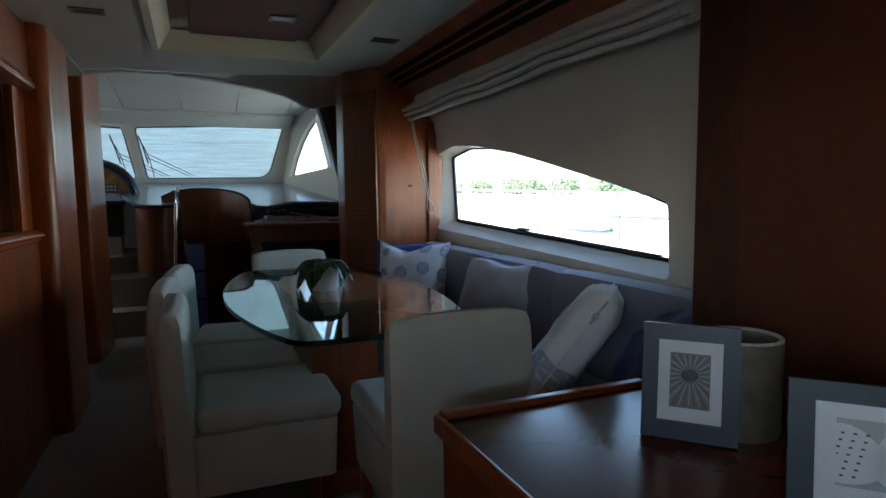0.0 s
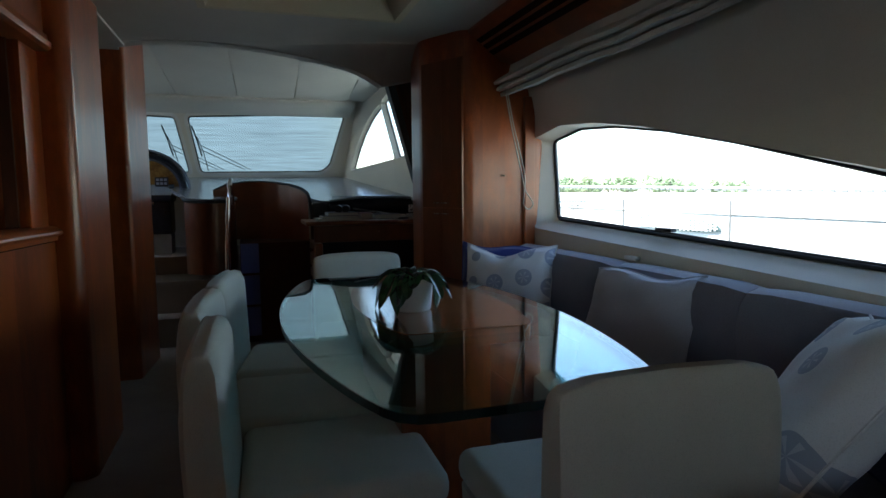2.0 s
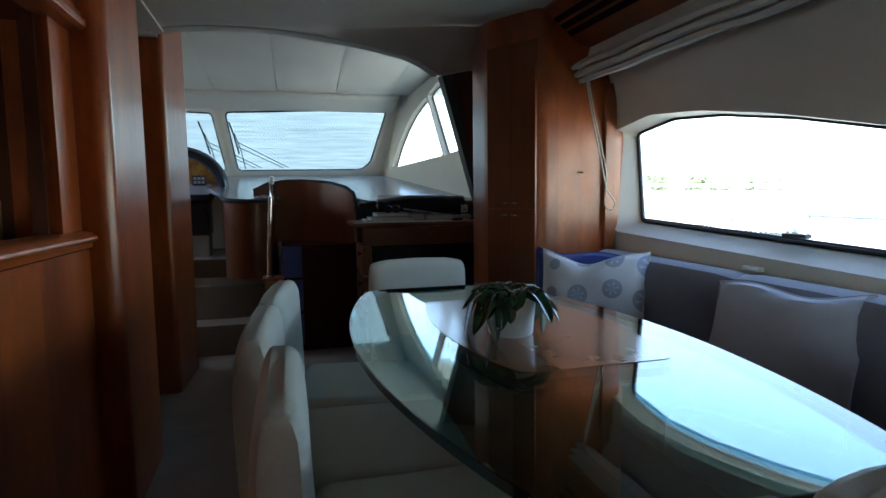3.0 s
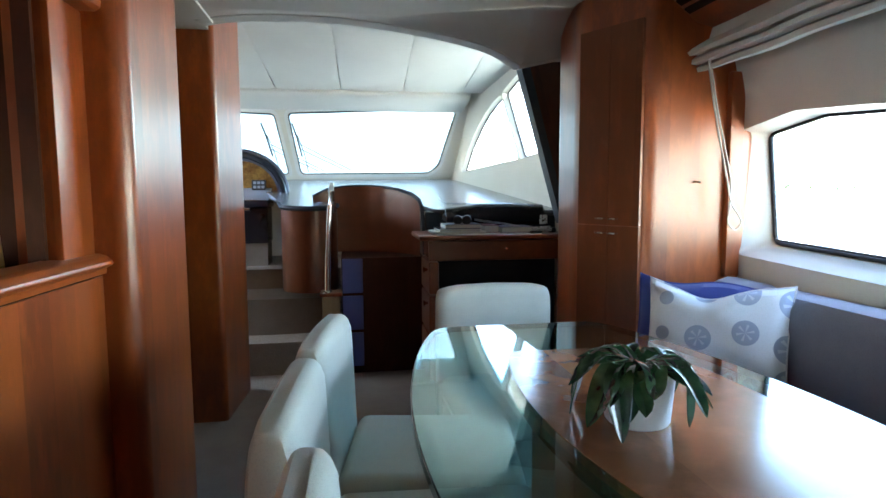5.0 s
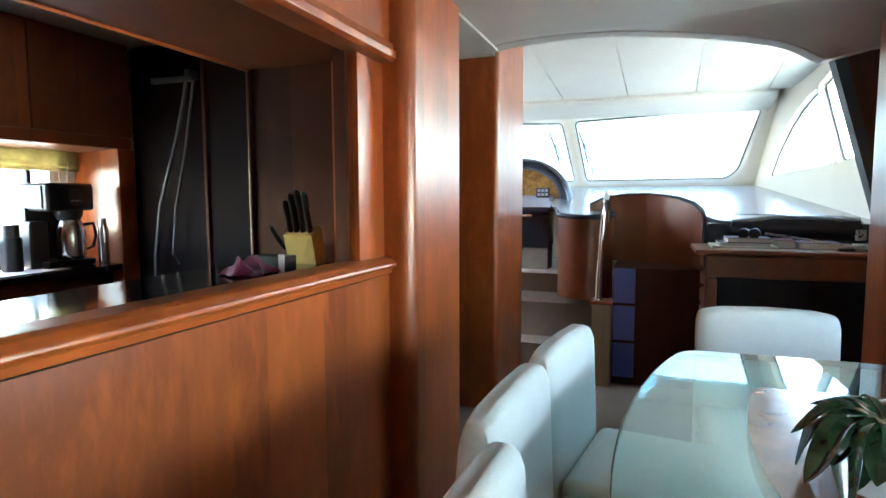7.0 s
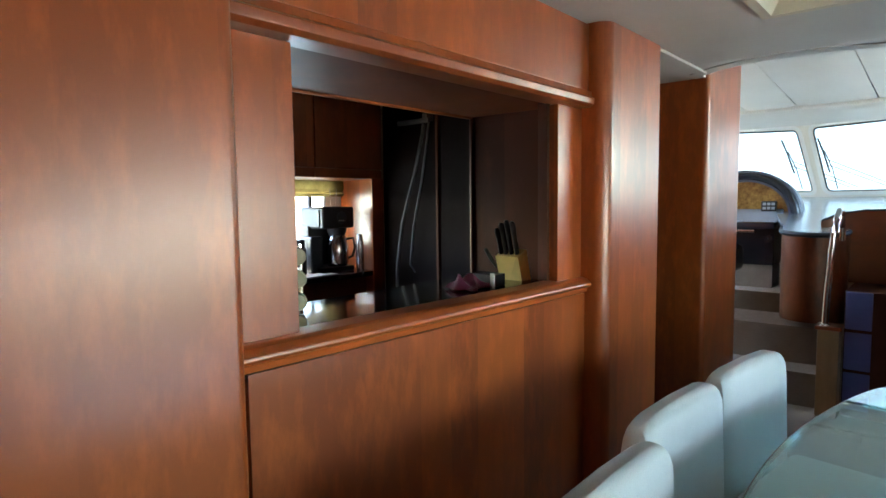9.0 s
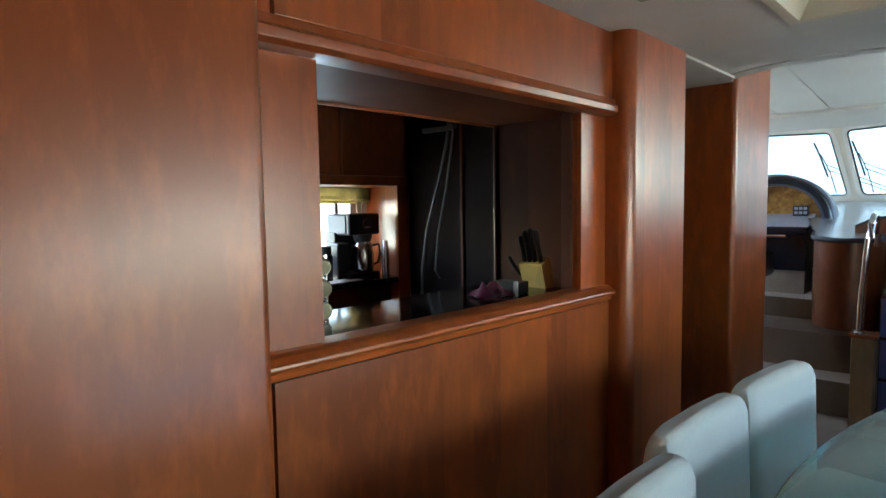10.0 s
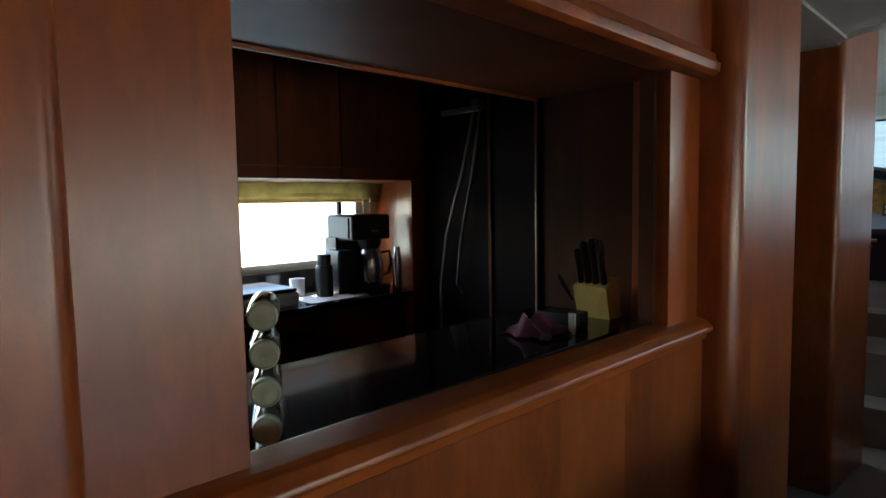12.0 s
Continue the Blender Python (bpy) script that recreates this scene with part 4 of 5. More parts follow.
def blind_profile(y):
    w = 0.006 * math.sin(y * 5.1) + 0.004 * math.sin(y * 13 + 1)
    sag = -0.005 * math.sin(y * 2.2) + 0.004 * math.sin(y * 6.3) + 0.002 * math.sin(y * 17)
    return [(1.775, 1.86), (1.745 + w, 1.79 + sag * 0.5), (1.675 + w, 1.752 + sag), (1.655 + w, 1.735 + sag), (1.67, 1.722 + sag), (1.71, 1.728 + sag), (1.675 + w, 1.708 + sag), (1.672 + w, 1.692 + sag), (1.70, 1.688 + sag), (1.735, 1.70 + sag),
            (1.695 + w, 1.678 + sag), (1.70 + w, 1.662 + sag), (1.74, 1.668 + sag), (1.80, 1.70 + sag), (1.80, 1.86)]


bm = loft(bmesh.new(), [[(u, y, v) for u, v in blind_profile(y)] for y in np.linspace(1.56, 4.02, 50)])
part("folds", bm, blind_cloth, bl)
part("headrail", boxed(1.765, 1.80, 1.56, 4.0, 1.862, 1.885, r=0.004), white_paint, bl, "white headrail")
cpts = [(1.690, 3.90, 1.69), (1.722, 3.90, 1.52), (1.752, 3.90, 1.387), (1.782, 3.90, 1.26), (1.812, 3.905, 1.15), (1.850, 3.905, 1.095), (1.858, 3.905, 1.068), (1.833, 3.905, 1.043), (1.803, 3.905, 1.071), (1.806, 3.905, 1.13), (1.81, 3.908, 1.23), (1.772, 3.908, 1.387), (1.738, 3.908, 1.52), (1.705, 3.908, 1.69)]
smooth = []
for i in range(len(cpts) - 1):
    a, b, c, d = (Vector(cpts[max(0, min(len(cpts) - 1, j))]) for j in (i - 1, i, i + 1, i + 2))
    for k in range(6):
        f = k / 6
        smooth.append(0.5 * (2 * b + (c - a) * f + (2 * a - 5 * b + 4 * c - d) * f * f + (3 * b - a - 3 * c + d) * f ** 3))
part("cord", tube(bmesh.new(), smooth + [Vector(cpts[-1])], 0.0036, 6), rope_cotton, bl, "looped ivory bead cord")

# ---- sofa ----
sofa = thing("sofa", (1.65, 2.9, 0), "blue-grey suede bench sofa built along the hull side", "sofa")
part("base", boxed(1.44, 1.90, 1.54, 3.99, 0, 0.30, r=0.01), sofa_cloth, sofa)
for y0, y1 in ((1.54, 2.36), (2.362, 3.05), (3.052, 3.74), (3.742, 3.985)):
    bm = bmesh.new()
    prof = [(1.915, 0.44), (1.80, 0.44), (1.77, 0.60), (1.765, 0.74), (1.775, 0.80), (1.80, 0.838), (1.845, 0.852), (1.90, 0.845), (1.915, 0.82)]
    rings = []
    for k in range(9):
        f = k / 8
        e = 0.010 * max(0, (abs(2 * f - 1) - 0.75) / 0.25) ** 2
        rings.append([(u + (e if u < 1.9 else 0), y0 + (y1 - y0) * f, v - e) for u, v in prof])
    part("back_cushion", loft(bm, rings), sofa_cloth, sofa)
for y0, y1 in ((1.54, 2.9), (2.902, 3.985)):
    part("seat_cushion", boxed(1.42, 1.82, y0, y1, 0.30, 0.45, r=0.035, seg=4), sofa_cloth, sofa)
clip = solo("blind_clip", boxed(1.885, 1.912, 3.02, 3.10, 0.852, 0.868, r=0.004), white_paint, "small white clip on the sofa back edge", "clip")


def cushion(name, label, w, h, th, m, mat, seed, piping=None, chop=0.0):
    """Scatter cushion: a pillow with pinched corners and creased seams, standing in its local xz plane."""
    rnd = random.Random(seed)
    ph = [rnd.uniform(0, 6) for _ in range(6)]
    n = 22
    bm = bmesh.new()
    grid = {}
    for s in (1, -1):
        for i in range(n + 1):
            for j in range(n + 1):
                if s == -1 and (i in (0, n) or j in (0, n)):
                    grid[s, i, j] = grid[1, i, j]
                    continue
                u, v = 2 * i / n - 1, 2 * j / n - 1
                pin = 1 - 0.055 * (1 - u * u) * abs(v) ** 3
                piv = 1 - 0.07 * (1 - v * v) * abs(u) ** 3
                fat = ((1 - u ** 4) * (1 - v ** 4)) ** 0.55
                dent = chop * math.exp(-((u + 0.1) / 0.5) ** 2) * max(0, v) ** 2
                fold = 0.10 * math.sin(9 * abs(u + 0.1) - 6 * v + ph[5]) * max(0, v) if chop else 0
                cre = fold + 0.08 * math.sin(7 * u + ph[0]) * math.sin(5 * v + ph[1]) + 0.05 * math.sin(11 * v + 3 * u + ph[4]) * u * u + 0.04 * math.sin(13 * (u - v) + ph[2]) * (u * v)
                grid[s, i, j] = bm.verts.new((w / 2 * u * piv, s * th / 2 * fat * (1 + cre), h / 2 + h / 2 * v * pin + 0.012 * math.sin(4 * u + ph[3]) * (v > 0.9) - dent))
        for i in range(n):
            for j in range(n):
                q = [grid[s, i, j], grid[s, i + 1, j], grid[s, i + 1, j + 1], grid[s, i, j + 1]]
                bm.faces.new(q if s == -1 else q[::-1])
    ob = thing(name, (0, 0, 0), label, "cushion", "cushions on the sofa")
    seam_pts = [grid[1, i, 0].co.copy() for i in range(n)] + [grid[1, n, j].co.copy() for j in range(n)] + [grid[1, n - i, n].co.copy() for i in range(n)] + [grid[1, 0, n - j].co.copy() for j in range(n + 1)]
    part("cover", bm, mat, ob)
    part("piping", tube(bmesh.new(), seam_pts, 0.004, 6), piping or mat, ob)
    ob.matrix_world = m
    return ob


cushion("cushion", "white cushion printed with blue-grey sand dollars in the sofa corner", 0.47, 0.47, 0.16, pose(1.55, 3.60, 0.432, -15, 0, 138 - 180), print_cloth, 1, chop=0.075)
cushion("cushion", "royal blue cushion tucked behind the printed one", 0.46, 0.45, 0.13, pose(1.585, 3.76, 0.417, -10, 4, -32), royal_cloth, 2)
cushion("cushion", "plain grey-lilac cushion leaning on the sofa back", 0.44, 0.43, 0.14, pose(1.605, 2.70, 0.445, -22, 0, -70), lilac_cloth, 3)
cushion("cushion", "white sand-dollar cushion at the aft end of the sofa", 0.46, 0.50, 0.165, pose(1.415, 1.95, 0.46, -36, -6, -128), print_cloth, 4)
cushion("cushion", "royal blue cushion against the aft end of the sofa", 0.46, 0.44, 0.16, pose(1.66, 1.74, 0.455, -34, 4, -118), royal_cloth, 5)

# ---- dining table ----
CX, CY = 0.895, 2.80


def boat_outline(hw, end, hl, r):
    pts = []
    n = 14
    for i in range(n + 1):
        f = 2 * i / n - 1
        pts.append((CX + end + (hw - end) * math.cos(f * math.pi / 2) ** 0.8, CY + f * hl))
    pts += [(2 * CX - x, 2 * CY - y) for x, y in pts]
    return smooth_loop(pts, r, 3)


table = thing("dining_table", (CX, CY, 0), "boat-shaped teal glass dining table on a cherry pedestal", "table")
OUT = boat_outline(0.435, 0.27, 0.885, 0.10)
top = part("glass_top", prism(bmesh.new(), OUT, lambda u, v, w: (u, v, 0.737 + 0.018 * w)), table_glass, table, "thick teal-tinted glass top")
part("glass_rim", frame_ring(bmesh.new(), grown(OUT, 0.0005), 0.003, lambda u, v, w: (u, v, 0.737 + 0.0175 * w)), glass_edge, table, "dark green glass edge")
part("wood_plate", prism(bmesh.new(), boat_outline(0.255, 0.19, 0.43, 0.05), lambda u, v, w: (u + 0.07, v + 0.12, 0.708 + 0.0485 * w)), table_wood, table, "cherry plate under the glass")
part("pedestal", boxed(0.76, 1.03, 2.50, 3.10, 0.06, 0.708, r=0.008), cherry, table)
part("plinth", boxed(0.72, 1.07, 2.42, 3.18, 0.0, 0.06, r=0.01), cherry_x, table)


# ---- chairs ----
def slab(n, w, depth, h, curve, lean, r):
    """Upholstered back: rounded slab, gently bowed, leaning."""
    bm = bmesh.new()
    rings = []
    prof = []
    for i in range(20):
        a = 2 * math.pi * i / 20
        c, s = math.cos(a), math.sin(a)
        prof.append((math.copysign(abs(c) ** 0.35, c), math.copysign(abs(s) ** 0.35, s)))
    steps = [0, 0.015, 0.05] + list(np.linspace(0.12, 0.86, n)) + [0.93, 0.97, 0.99, 1.0]
    for f in steps:
        sh = 1.0 if f < 0.9 else math.sqrt(max(0.0, 1 - ((f - 0.9) / 0.1) ** 2.2))
        if f < 0.03:
            sh = 0.97
        kw = 0.93 + 0.07 * sh
        kd = 0.35 + 0.65 * sh
        back = max(0.0, (f - 0.62) / 0.38) ** 2
        rings.append([(w / 2 * kw * u, depth / 2 * kd * v * (1 - 0.55 * back if v < 0 else 1) - lean * f + curve * (u * u), h * f - 0.020 * max(0.0, (f - 0.5) / 0.5) * abs(u) ** 3.5) for u, v in prof])
    return loft(bm, rings)


chair = thing("dining_chair", (0, 0, 0), "ivory fabric dining chair with low wooden legs at the glass table", "chair", "chairs round the table")
part("seat", boxed(-0.23, 0.23, -0.17, 0.32, 0.385, 0.475, r=0.035, seg=4), chair_cloth, chair)
part("skirt", prism(bmesh.new(), smooth_loop([(-0.225, -0.2), (0.225, -0.2), (0.225, 0.305), (-0.225, 0.305)], 0.03, 4), lambda u, v, w: (u * (0.96 + 0.04 * w), v * (0.97 + 0.03 * w), 0.17 + 0.215 * w)), chair_cloth, chair)
bm = slab(8, 0.475, 0.112, 0.655, 0.0, 0.025, 0.03)
bmesh.ops.translate(bm, verts=bm.verts, vec=(0, -0.215, 0.17))
part("backrest", bm, chair_cloth, chair)
for x in (-0.185, 0.185):
    for y in (-0.20, 0.26):
        part("leg", loft(bmesh.new(), [[(x - 0.016, y - 0.016, 0), (x + 0.016, y - 0.016, 0), (x + 0.016, y + 0.016, 0), (x - 0.016, y + 0.016, 0)], [(x - 0.021, y - 0.021, 0.171), (x + 0.021, y - 0.021, 0.171), (x + 0.021, y + 0.021, 0.171), (x - 0.021, y + 0.021, 0.171)]]), cherry, chair)
chair.matrix_world = pose(0.50, 3.46, 0, 0, 0, -99)
copy_thing(chair, pose(0.455, 2.97, 0, 0, 0, -94))
copy_thing(chair, pose(0.505, 2.475, 0, 0, 0, -91))
copy_thing(chair, pose(1.10, 2.055, 0, 0, 0, -1))
copy_thing(chair, pose(0.925, 3.90, 0, 0, 0, 181))

# ---- plant ----
plant = thing("potted_plant", (0.885, 2.83, 0.7565), "dark green strap-leaved plant drooping over a white pot", "plant")
part("pot", lathe(bmesh.new(), [(0.0, 0), (0.056, 0.0), (0.061, 0.006), (0.068, 0.09), (0.069, 0.104), (0.063, 0.106), (0.06, 0.095), (0.0, 0.094)], (0.885, 2.83, 0.7565), 28), white_ceramic, plant, "white ceramic pot")
part("compost", lathe(bmesh.new(), [(0.057, 0.0), (0.03, 0.008), (0, 0.01)], (0.885, 2.83, 0.854), 16), soil, plant)
rnd = random.Random(5)


def leaf_mesh(L, rise, droop, width, seed):
    """A channelled strap leaf that arches out of the crown and hangs."""
    r2 = random.Random(seed)
    bm = bmesh.new()
    rows = []
    n = 13
    p1, p2 = r2.uniform(0, 6), r2.uniform(0, 6)
    x, z, prev = 0.012, 0.0, 0.0
    for i in range(n + 1):
        f = i / n
        e = min(1, max(0, (f - 0.18) / 0.5))
        ang = radians(rise - (rise + droop) * e * e * (3 - 2 * e))
        if i:
            x += L / n * math.cos(ang)
            z += L / n * math.sin(ang)
        wd = width * (0.5 + 0.75 * math.sin(math.pi * min(1, f * 0.9 + 0.08)) ** 0.7) * (1 + 0.14 * math.sin(8 * f + p1)) * (1 if f < 0.86 else max(0.12, math.sqrt(max(0, 1 - ((f - 0.86) / 0.14) ** 2))))
        sway = 0.012 * math.sin(4 * f + p2) * f
        nx, nz = -math.sin(ang), math.cos(ang)
        if f > 0.7:
            wd *= 1 - 0.35 * ((f - 0.7) / 0.3) ** 2
        rows.append([(x + nx * c * wd, sway + s_ * wd, z + nz * c * wd) for s_, c in ((-0.5, 0.10), (-0.25, 0.03), (0, -0.10), (0.25, 0.03), (0.5, 0.10))])
    loft(bm, rows, closed=False)
    bmesh.ops.solidify(bm, geom=bm.faces[:], thickness=0.0015)
    return bm


for k in range(34):
    a = k * 137.5 + rnd.uniform(-14, 14)
    lvl = k / 33
    bm = leaf_mesh(rnd.uniform(0.16, 0.215) * (0.45 + 0.6 * lvl), rnd.uniform(8, 22) * (1.5 - 0.8 * lvl), 15 + 74 * lvl + rnd.uniform(-18, 8), rnd.uniform(0.028, 0.042), k)
    bmesh.ops.transform(bm, matrix=Matrix.Translation((0.885, 2.83, 0.872)) @ Matrix.Rotation(radians(a), 4, "Z"), verts=bm.verts)
    part("leaf", bm, green_leaf, plant)

# ---- sideboard and what stands on it ----
sb = thing("sideboard", (1.2, 0.8, 0), "polished mahogany sideboard with a raised rim", "sideboard")
part("top", boxed(0.89, 1.56, -0.6, 1.48, 0.61, 0.64, r=0.006), mahogany_x, sb)
part("rim", boxed(0.885, 1.50, 1.455, 1.49, 0.636, 0.656, r=0.008, seg=3), cherry_x, sb)
part("edge", boxed(0.872, 0.889, -0.6, 1.49, 0.60, 0.648, r=0.006), cherry_y, sb)
part("body", boxed(0.90, 1.56, -0.58, 1.47, 0.05, 0.61), mahogany, sb)
part("plinth", boxed(0.93, 1.55, -0.55, 1.44, 0, 0.05), dark_gap, sb)
for a, b in ((-0.56, 0.11), (0.115, 0.785), (0.79, 1.46)):
    d = part("door", boxed(0.885, 0.90, a, b, 0.07, 0.595, r=0.004), cherry, sb)
    part("knob", tube(bmesh.new(), [(0.885, b - 0.04, 0.36), (0.872, b - 0.04, 0.36), (0.866, b - 0.04, 0.36)], [0.005, 0.009, 0.006], 10), chrome, d)
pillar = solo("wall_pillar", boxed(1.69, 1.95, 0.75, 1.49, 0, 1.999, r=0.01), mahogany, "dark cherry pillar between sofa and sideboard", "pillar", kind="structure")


def rayed_shell(t, w, h):
    part("shell_motif", lathe(bmesh.new(), [(0.0, 0.0), (0.016, 0.0), (0.014, 0.0015), (0.0, 0.002)], (0, 0, 0), 18, 1.0, 0.7), photo_ink, t).data.transform(Matrix.Translation((0, 0.0025, h * 0.56)) @ Matrix.Rotation(radians(90), 4, "X"))
    for k in range(40):
        a = 2 * math.pi * k / 40
        c, s = math.cos(a), math.sin(a)
        r1 = min(w * 0.20 / max(abs(c), 1e-3), h * (0.17 if s > 0 else 0.27) / max(abs(s), 1e-3))
        r0 = 0.019
        q = [(r0 * c - 0.0005 * s, r0 * s + 0.0005 * c), (r1 * c - 0.0009 * s, r1 * s + 0.0009 * c), (r1 * c + 0.0009 * s, r1 * s - 0.0009 * c), (r0 * c + 0.0005 * s, r0 * s - 0.0005 * c)]
        part("shell_ray", prism(bmesh.new(), [(u, v + h * 0.56) for u, v in q], lambda u, v, z: (u, 0.0015 + 0.001 * z, v)), photo_ink if k % 2 else photo_pale, t)


def pale_shell(t, w, h):
    for cx, rx in ((-0.035 * w / 0.2, 0.05 * w / 0.2), (0.03 * w / 0.2, 0.03 * w / 0.2)):
        part("shell_motif", prism(bmesh.new(), [(cx + rx * math.cos(a) * (1 - 0.25 * math.sin(a)), h * 0.50 + h * 0.21 * math.sin(a)) for a in [2 * math.pi * i / 24 for i in range(24)]], lambda u, v, z: (u, 0.001 + 0.0012 * z, v)), white_ceramic, t)
    for i in range(4):
        for j in range(7):
            x, z = -0.066 * w / 0.2 + 0.017 * i + 0.003 * j, h * (0.34 + 0.05 * j)
            part("shell_spot", boxed(x, x + 0.005, 0.0002, 0.001, z, z + 0.003), photo_ink, t)


def photo_frame(lab, m, w, h, seed):
    t = thing("picture_frame", (0, 0, 0), lab, "picture frame", "picture frames on the sideboard")
    lp = [(-w / 2, 0), (w / 2, 0), (w / 2, h), (-w / 2, h)]
    inn = [(-w * 0.34, h * 0.15), (w * 0.34, h * 0.15), (w * 0.34, h * 0.86), (-w * 0.34, h * 0.86)]
    art = [(-w * 0.21, h * 0.27), (w * 0.21, h * 0.27), (w * 0.21, h * 0.75), (-w * 0.21, h * 0.75)]
    part("frame", sheet_with_holes(bmesh.new(), lp, [(inn, grown(inn, -0.003))], lambda u, v, s: (u, -0.011 + 0.022 * s, v)), slate_frame, t)
    part("mount", sheet_with_holes(bmesh.new(), grown(inn, 0.002), [(art, art)], lambda u, v, s: (u, 0.0 + 0.004 * s, v)), paper_white, t, "white mount board")
    part("print", prism(bmesh.new(), grown(art, 0.003), lambda u, v, s: (u, 0.003 + 0.003 * s, v)), photo_grey if seed == 1 else photo_pale, t, "grey print of a shell")
    if seed == 2:
        pale_shell(t, w, h)
    else:
        rayed_shell(t, w, h)
    part("backing", boxed(-w / 2 + .01, w / 2 - .01, 0.006, 0.012, 0.01, h - 0.01), black_plastic, t)
    part("strut", prism(bmesh.new(), [(-0.02, 0.012), (0.02, 0.012), (0.02, 0.014), (-0.02, 0.014)], lambda u, v, s: (u, v + 0.10 * (1 - s), 0.004 + h * 0.6 * s)), black_plastic, t)
    t.matrix_world = m


photo_frame("slate-blue picture frame with a shell print on a white mount", pose(1.325, 1.13, 0.642, -8, 0, -48), 0.195, 0.25, 1)
photo_frame("slate-blue picture frame with a shell print beside the candle holder", pose(1.325, 0.748, 0.642, -8, 0, -48), 0.24, 0.23, 2)
vase = thing("candle_holder", (1.50, 1.13, 0.64), "veined onyx cylinder candle holder on the sideboard", "candle holder")
part("body", lathe(bmesh.new(), [(0.0, 0), (0.088, 0), (0.09, 0.006), (0.09, 0.212), (0.080, 0.212), (0.080, 0.05), (0, 0.05)], (1.48, 1.14, 0.64), 36), stone_vase, vase)
part("rim", tube(bmesh.new(), [(1.48 + 0.085 * math.cos(a), 1.14 + 0.085 * math.sin(a), 0.853) for a in [2 * math.pi * i / 36 for i in range(37)]], 0.0055, 8), photo_pale, vase, "polished pale rim")
sh = thing("shell", (1.60, 1.0, 0.64), "small white shell ornament on the sideboard", "ornament")
part("body", lathe(bmesh.new(), [(0.0, 0), (0.03, 0.0), (0.042, 0.02), (0.036, 0.07), (0.022, 0.10), (0.0, 0.115)], (1.60, 1.0, 0.64), 20, 1.3, 0.8), white_ceramic, sh)

# ---- galley ----
wk = thing("galley_counter", (-0.65, 2.4, 0), "black granite counter inside the hatch", "counter")
part("worktop", boxed(-0.90, -0.402, 0.95, 3.60, 0.965, 1.0, r=0.004), black_granite, wk)
part("front", boxed(-0.88, -0.402, 0.95, 3.58, 0, 0.964), mahogany, wk)
for x in (-0.425, -0.455, -0.485):
    part("track", boxed(x - 0.005, x + 0.005, 0.96, 3.37, 1.0, 1.007, r=0.002), black_plastic, wk, "low sliding track for the hatch panels")
fc = thing("galley_base_unit", (-2.2, 2.4, 0), "dark mahogany galley base unit with a black granite top", "counter")
part("worktop", boxed(-2.448, -2.0, 0.52, 4.05, 0.87, 0.902, r=0.004), black_granite, fc)
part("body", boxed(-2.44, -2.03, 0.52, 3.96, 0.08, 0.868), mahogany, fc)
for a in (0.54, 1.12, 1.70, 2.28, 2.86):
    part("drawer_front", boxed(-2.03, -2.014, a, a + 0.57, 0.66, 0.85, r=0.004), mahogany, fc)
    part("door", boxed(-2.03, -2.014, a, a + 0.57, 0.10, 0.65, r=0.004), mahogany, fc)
part("slot", boxed(-2.018, -2.012, 3.0, 3.4, 0.74, 0.79), dark_gap, fc)
part("kick", boxed(-2.40, -2.08, 0.52, 3.96, 0, 0.08), dark_gap, fc)
part("upstand", boxed(-2.448, -2.42, 0.52, 4.10, 0.902, 1.02, r=0.004), black_granite, fc)
part("end_panel", prism(bmesh.new(), [(-2.448, 4.125), (-2.02, 3.995), (-1.995, 3.995), (-1.995, 4.09), (-2.448, 4.20)], lambda u, v, w: (u, v, 1.474 * w)), cherry, fc, "cherry end panel")
for a, b in ((1.0, 1.72), (1.722, 2.44), (2.442, 3.24), (3.242, 3.57), (3.572, 4.095)):
    u = thing("wall_cupboard", (-2.22, (a + b) / 2, 1.475), "cherry galley wall cupboard above the window", "cupboard", "galley wall cupboards")
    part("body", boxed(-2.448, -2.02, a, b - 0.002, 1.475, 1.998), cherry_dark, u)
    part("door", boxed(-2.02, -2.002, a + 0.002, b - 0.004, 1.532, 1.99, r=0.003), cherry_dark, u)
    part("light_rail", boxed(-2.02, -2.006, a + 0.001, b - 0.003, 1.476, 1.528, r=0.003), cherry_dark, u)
gb = thing("galley_blind", (-2.42, 2.7, 1.37), "straw coloured linen blind raised over the galley window", "blind")
part("folds", loft(bmesh.new(), [[(-2.44, y, 1.475), (-2.39, y, 1.475), (-2.385 + 0.004 * math.sin(9 * y), y, 1.42), (-2.40, y, 1.40), (-2.38 + 0.004 * math.sin(7 * y), y, 1.385), (-2.40, y, 1.37), (-2.44, y, 1.372)] for y in np.linspace(1.55, 4.10, 24)]), gold_cloth, gb)
part("cord", tube(bmesh.new(), [(-2.375, 3.97, 1.42), (-2.37, 3.975, 1.30), (-2.368, 3.99, 1.255), (-2.366, 4.01, 1.30), (-2.366, 4.02, 1.42)], 0.003, 6), rope_cotton, gb)
fr = thing("fridge", (-1.5, 4.4, 0), "tall black lacquered fridge with a steel bar handle", "fridge")
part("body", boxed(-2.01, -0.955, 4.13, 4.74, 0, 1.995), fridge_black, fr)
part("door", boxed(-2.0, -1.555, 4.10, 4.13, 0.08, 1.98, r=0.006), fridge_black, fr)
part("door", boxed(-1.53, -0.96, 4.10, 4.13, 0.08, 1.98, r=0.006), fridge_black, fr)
part("edge_strip", boxed(-1.552, -1.533, 4.085, 4.13, 0.08, 1.98, r=0.004), shaded_wood, fr, "dark wooden strip between the doors")
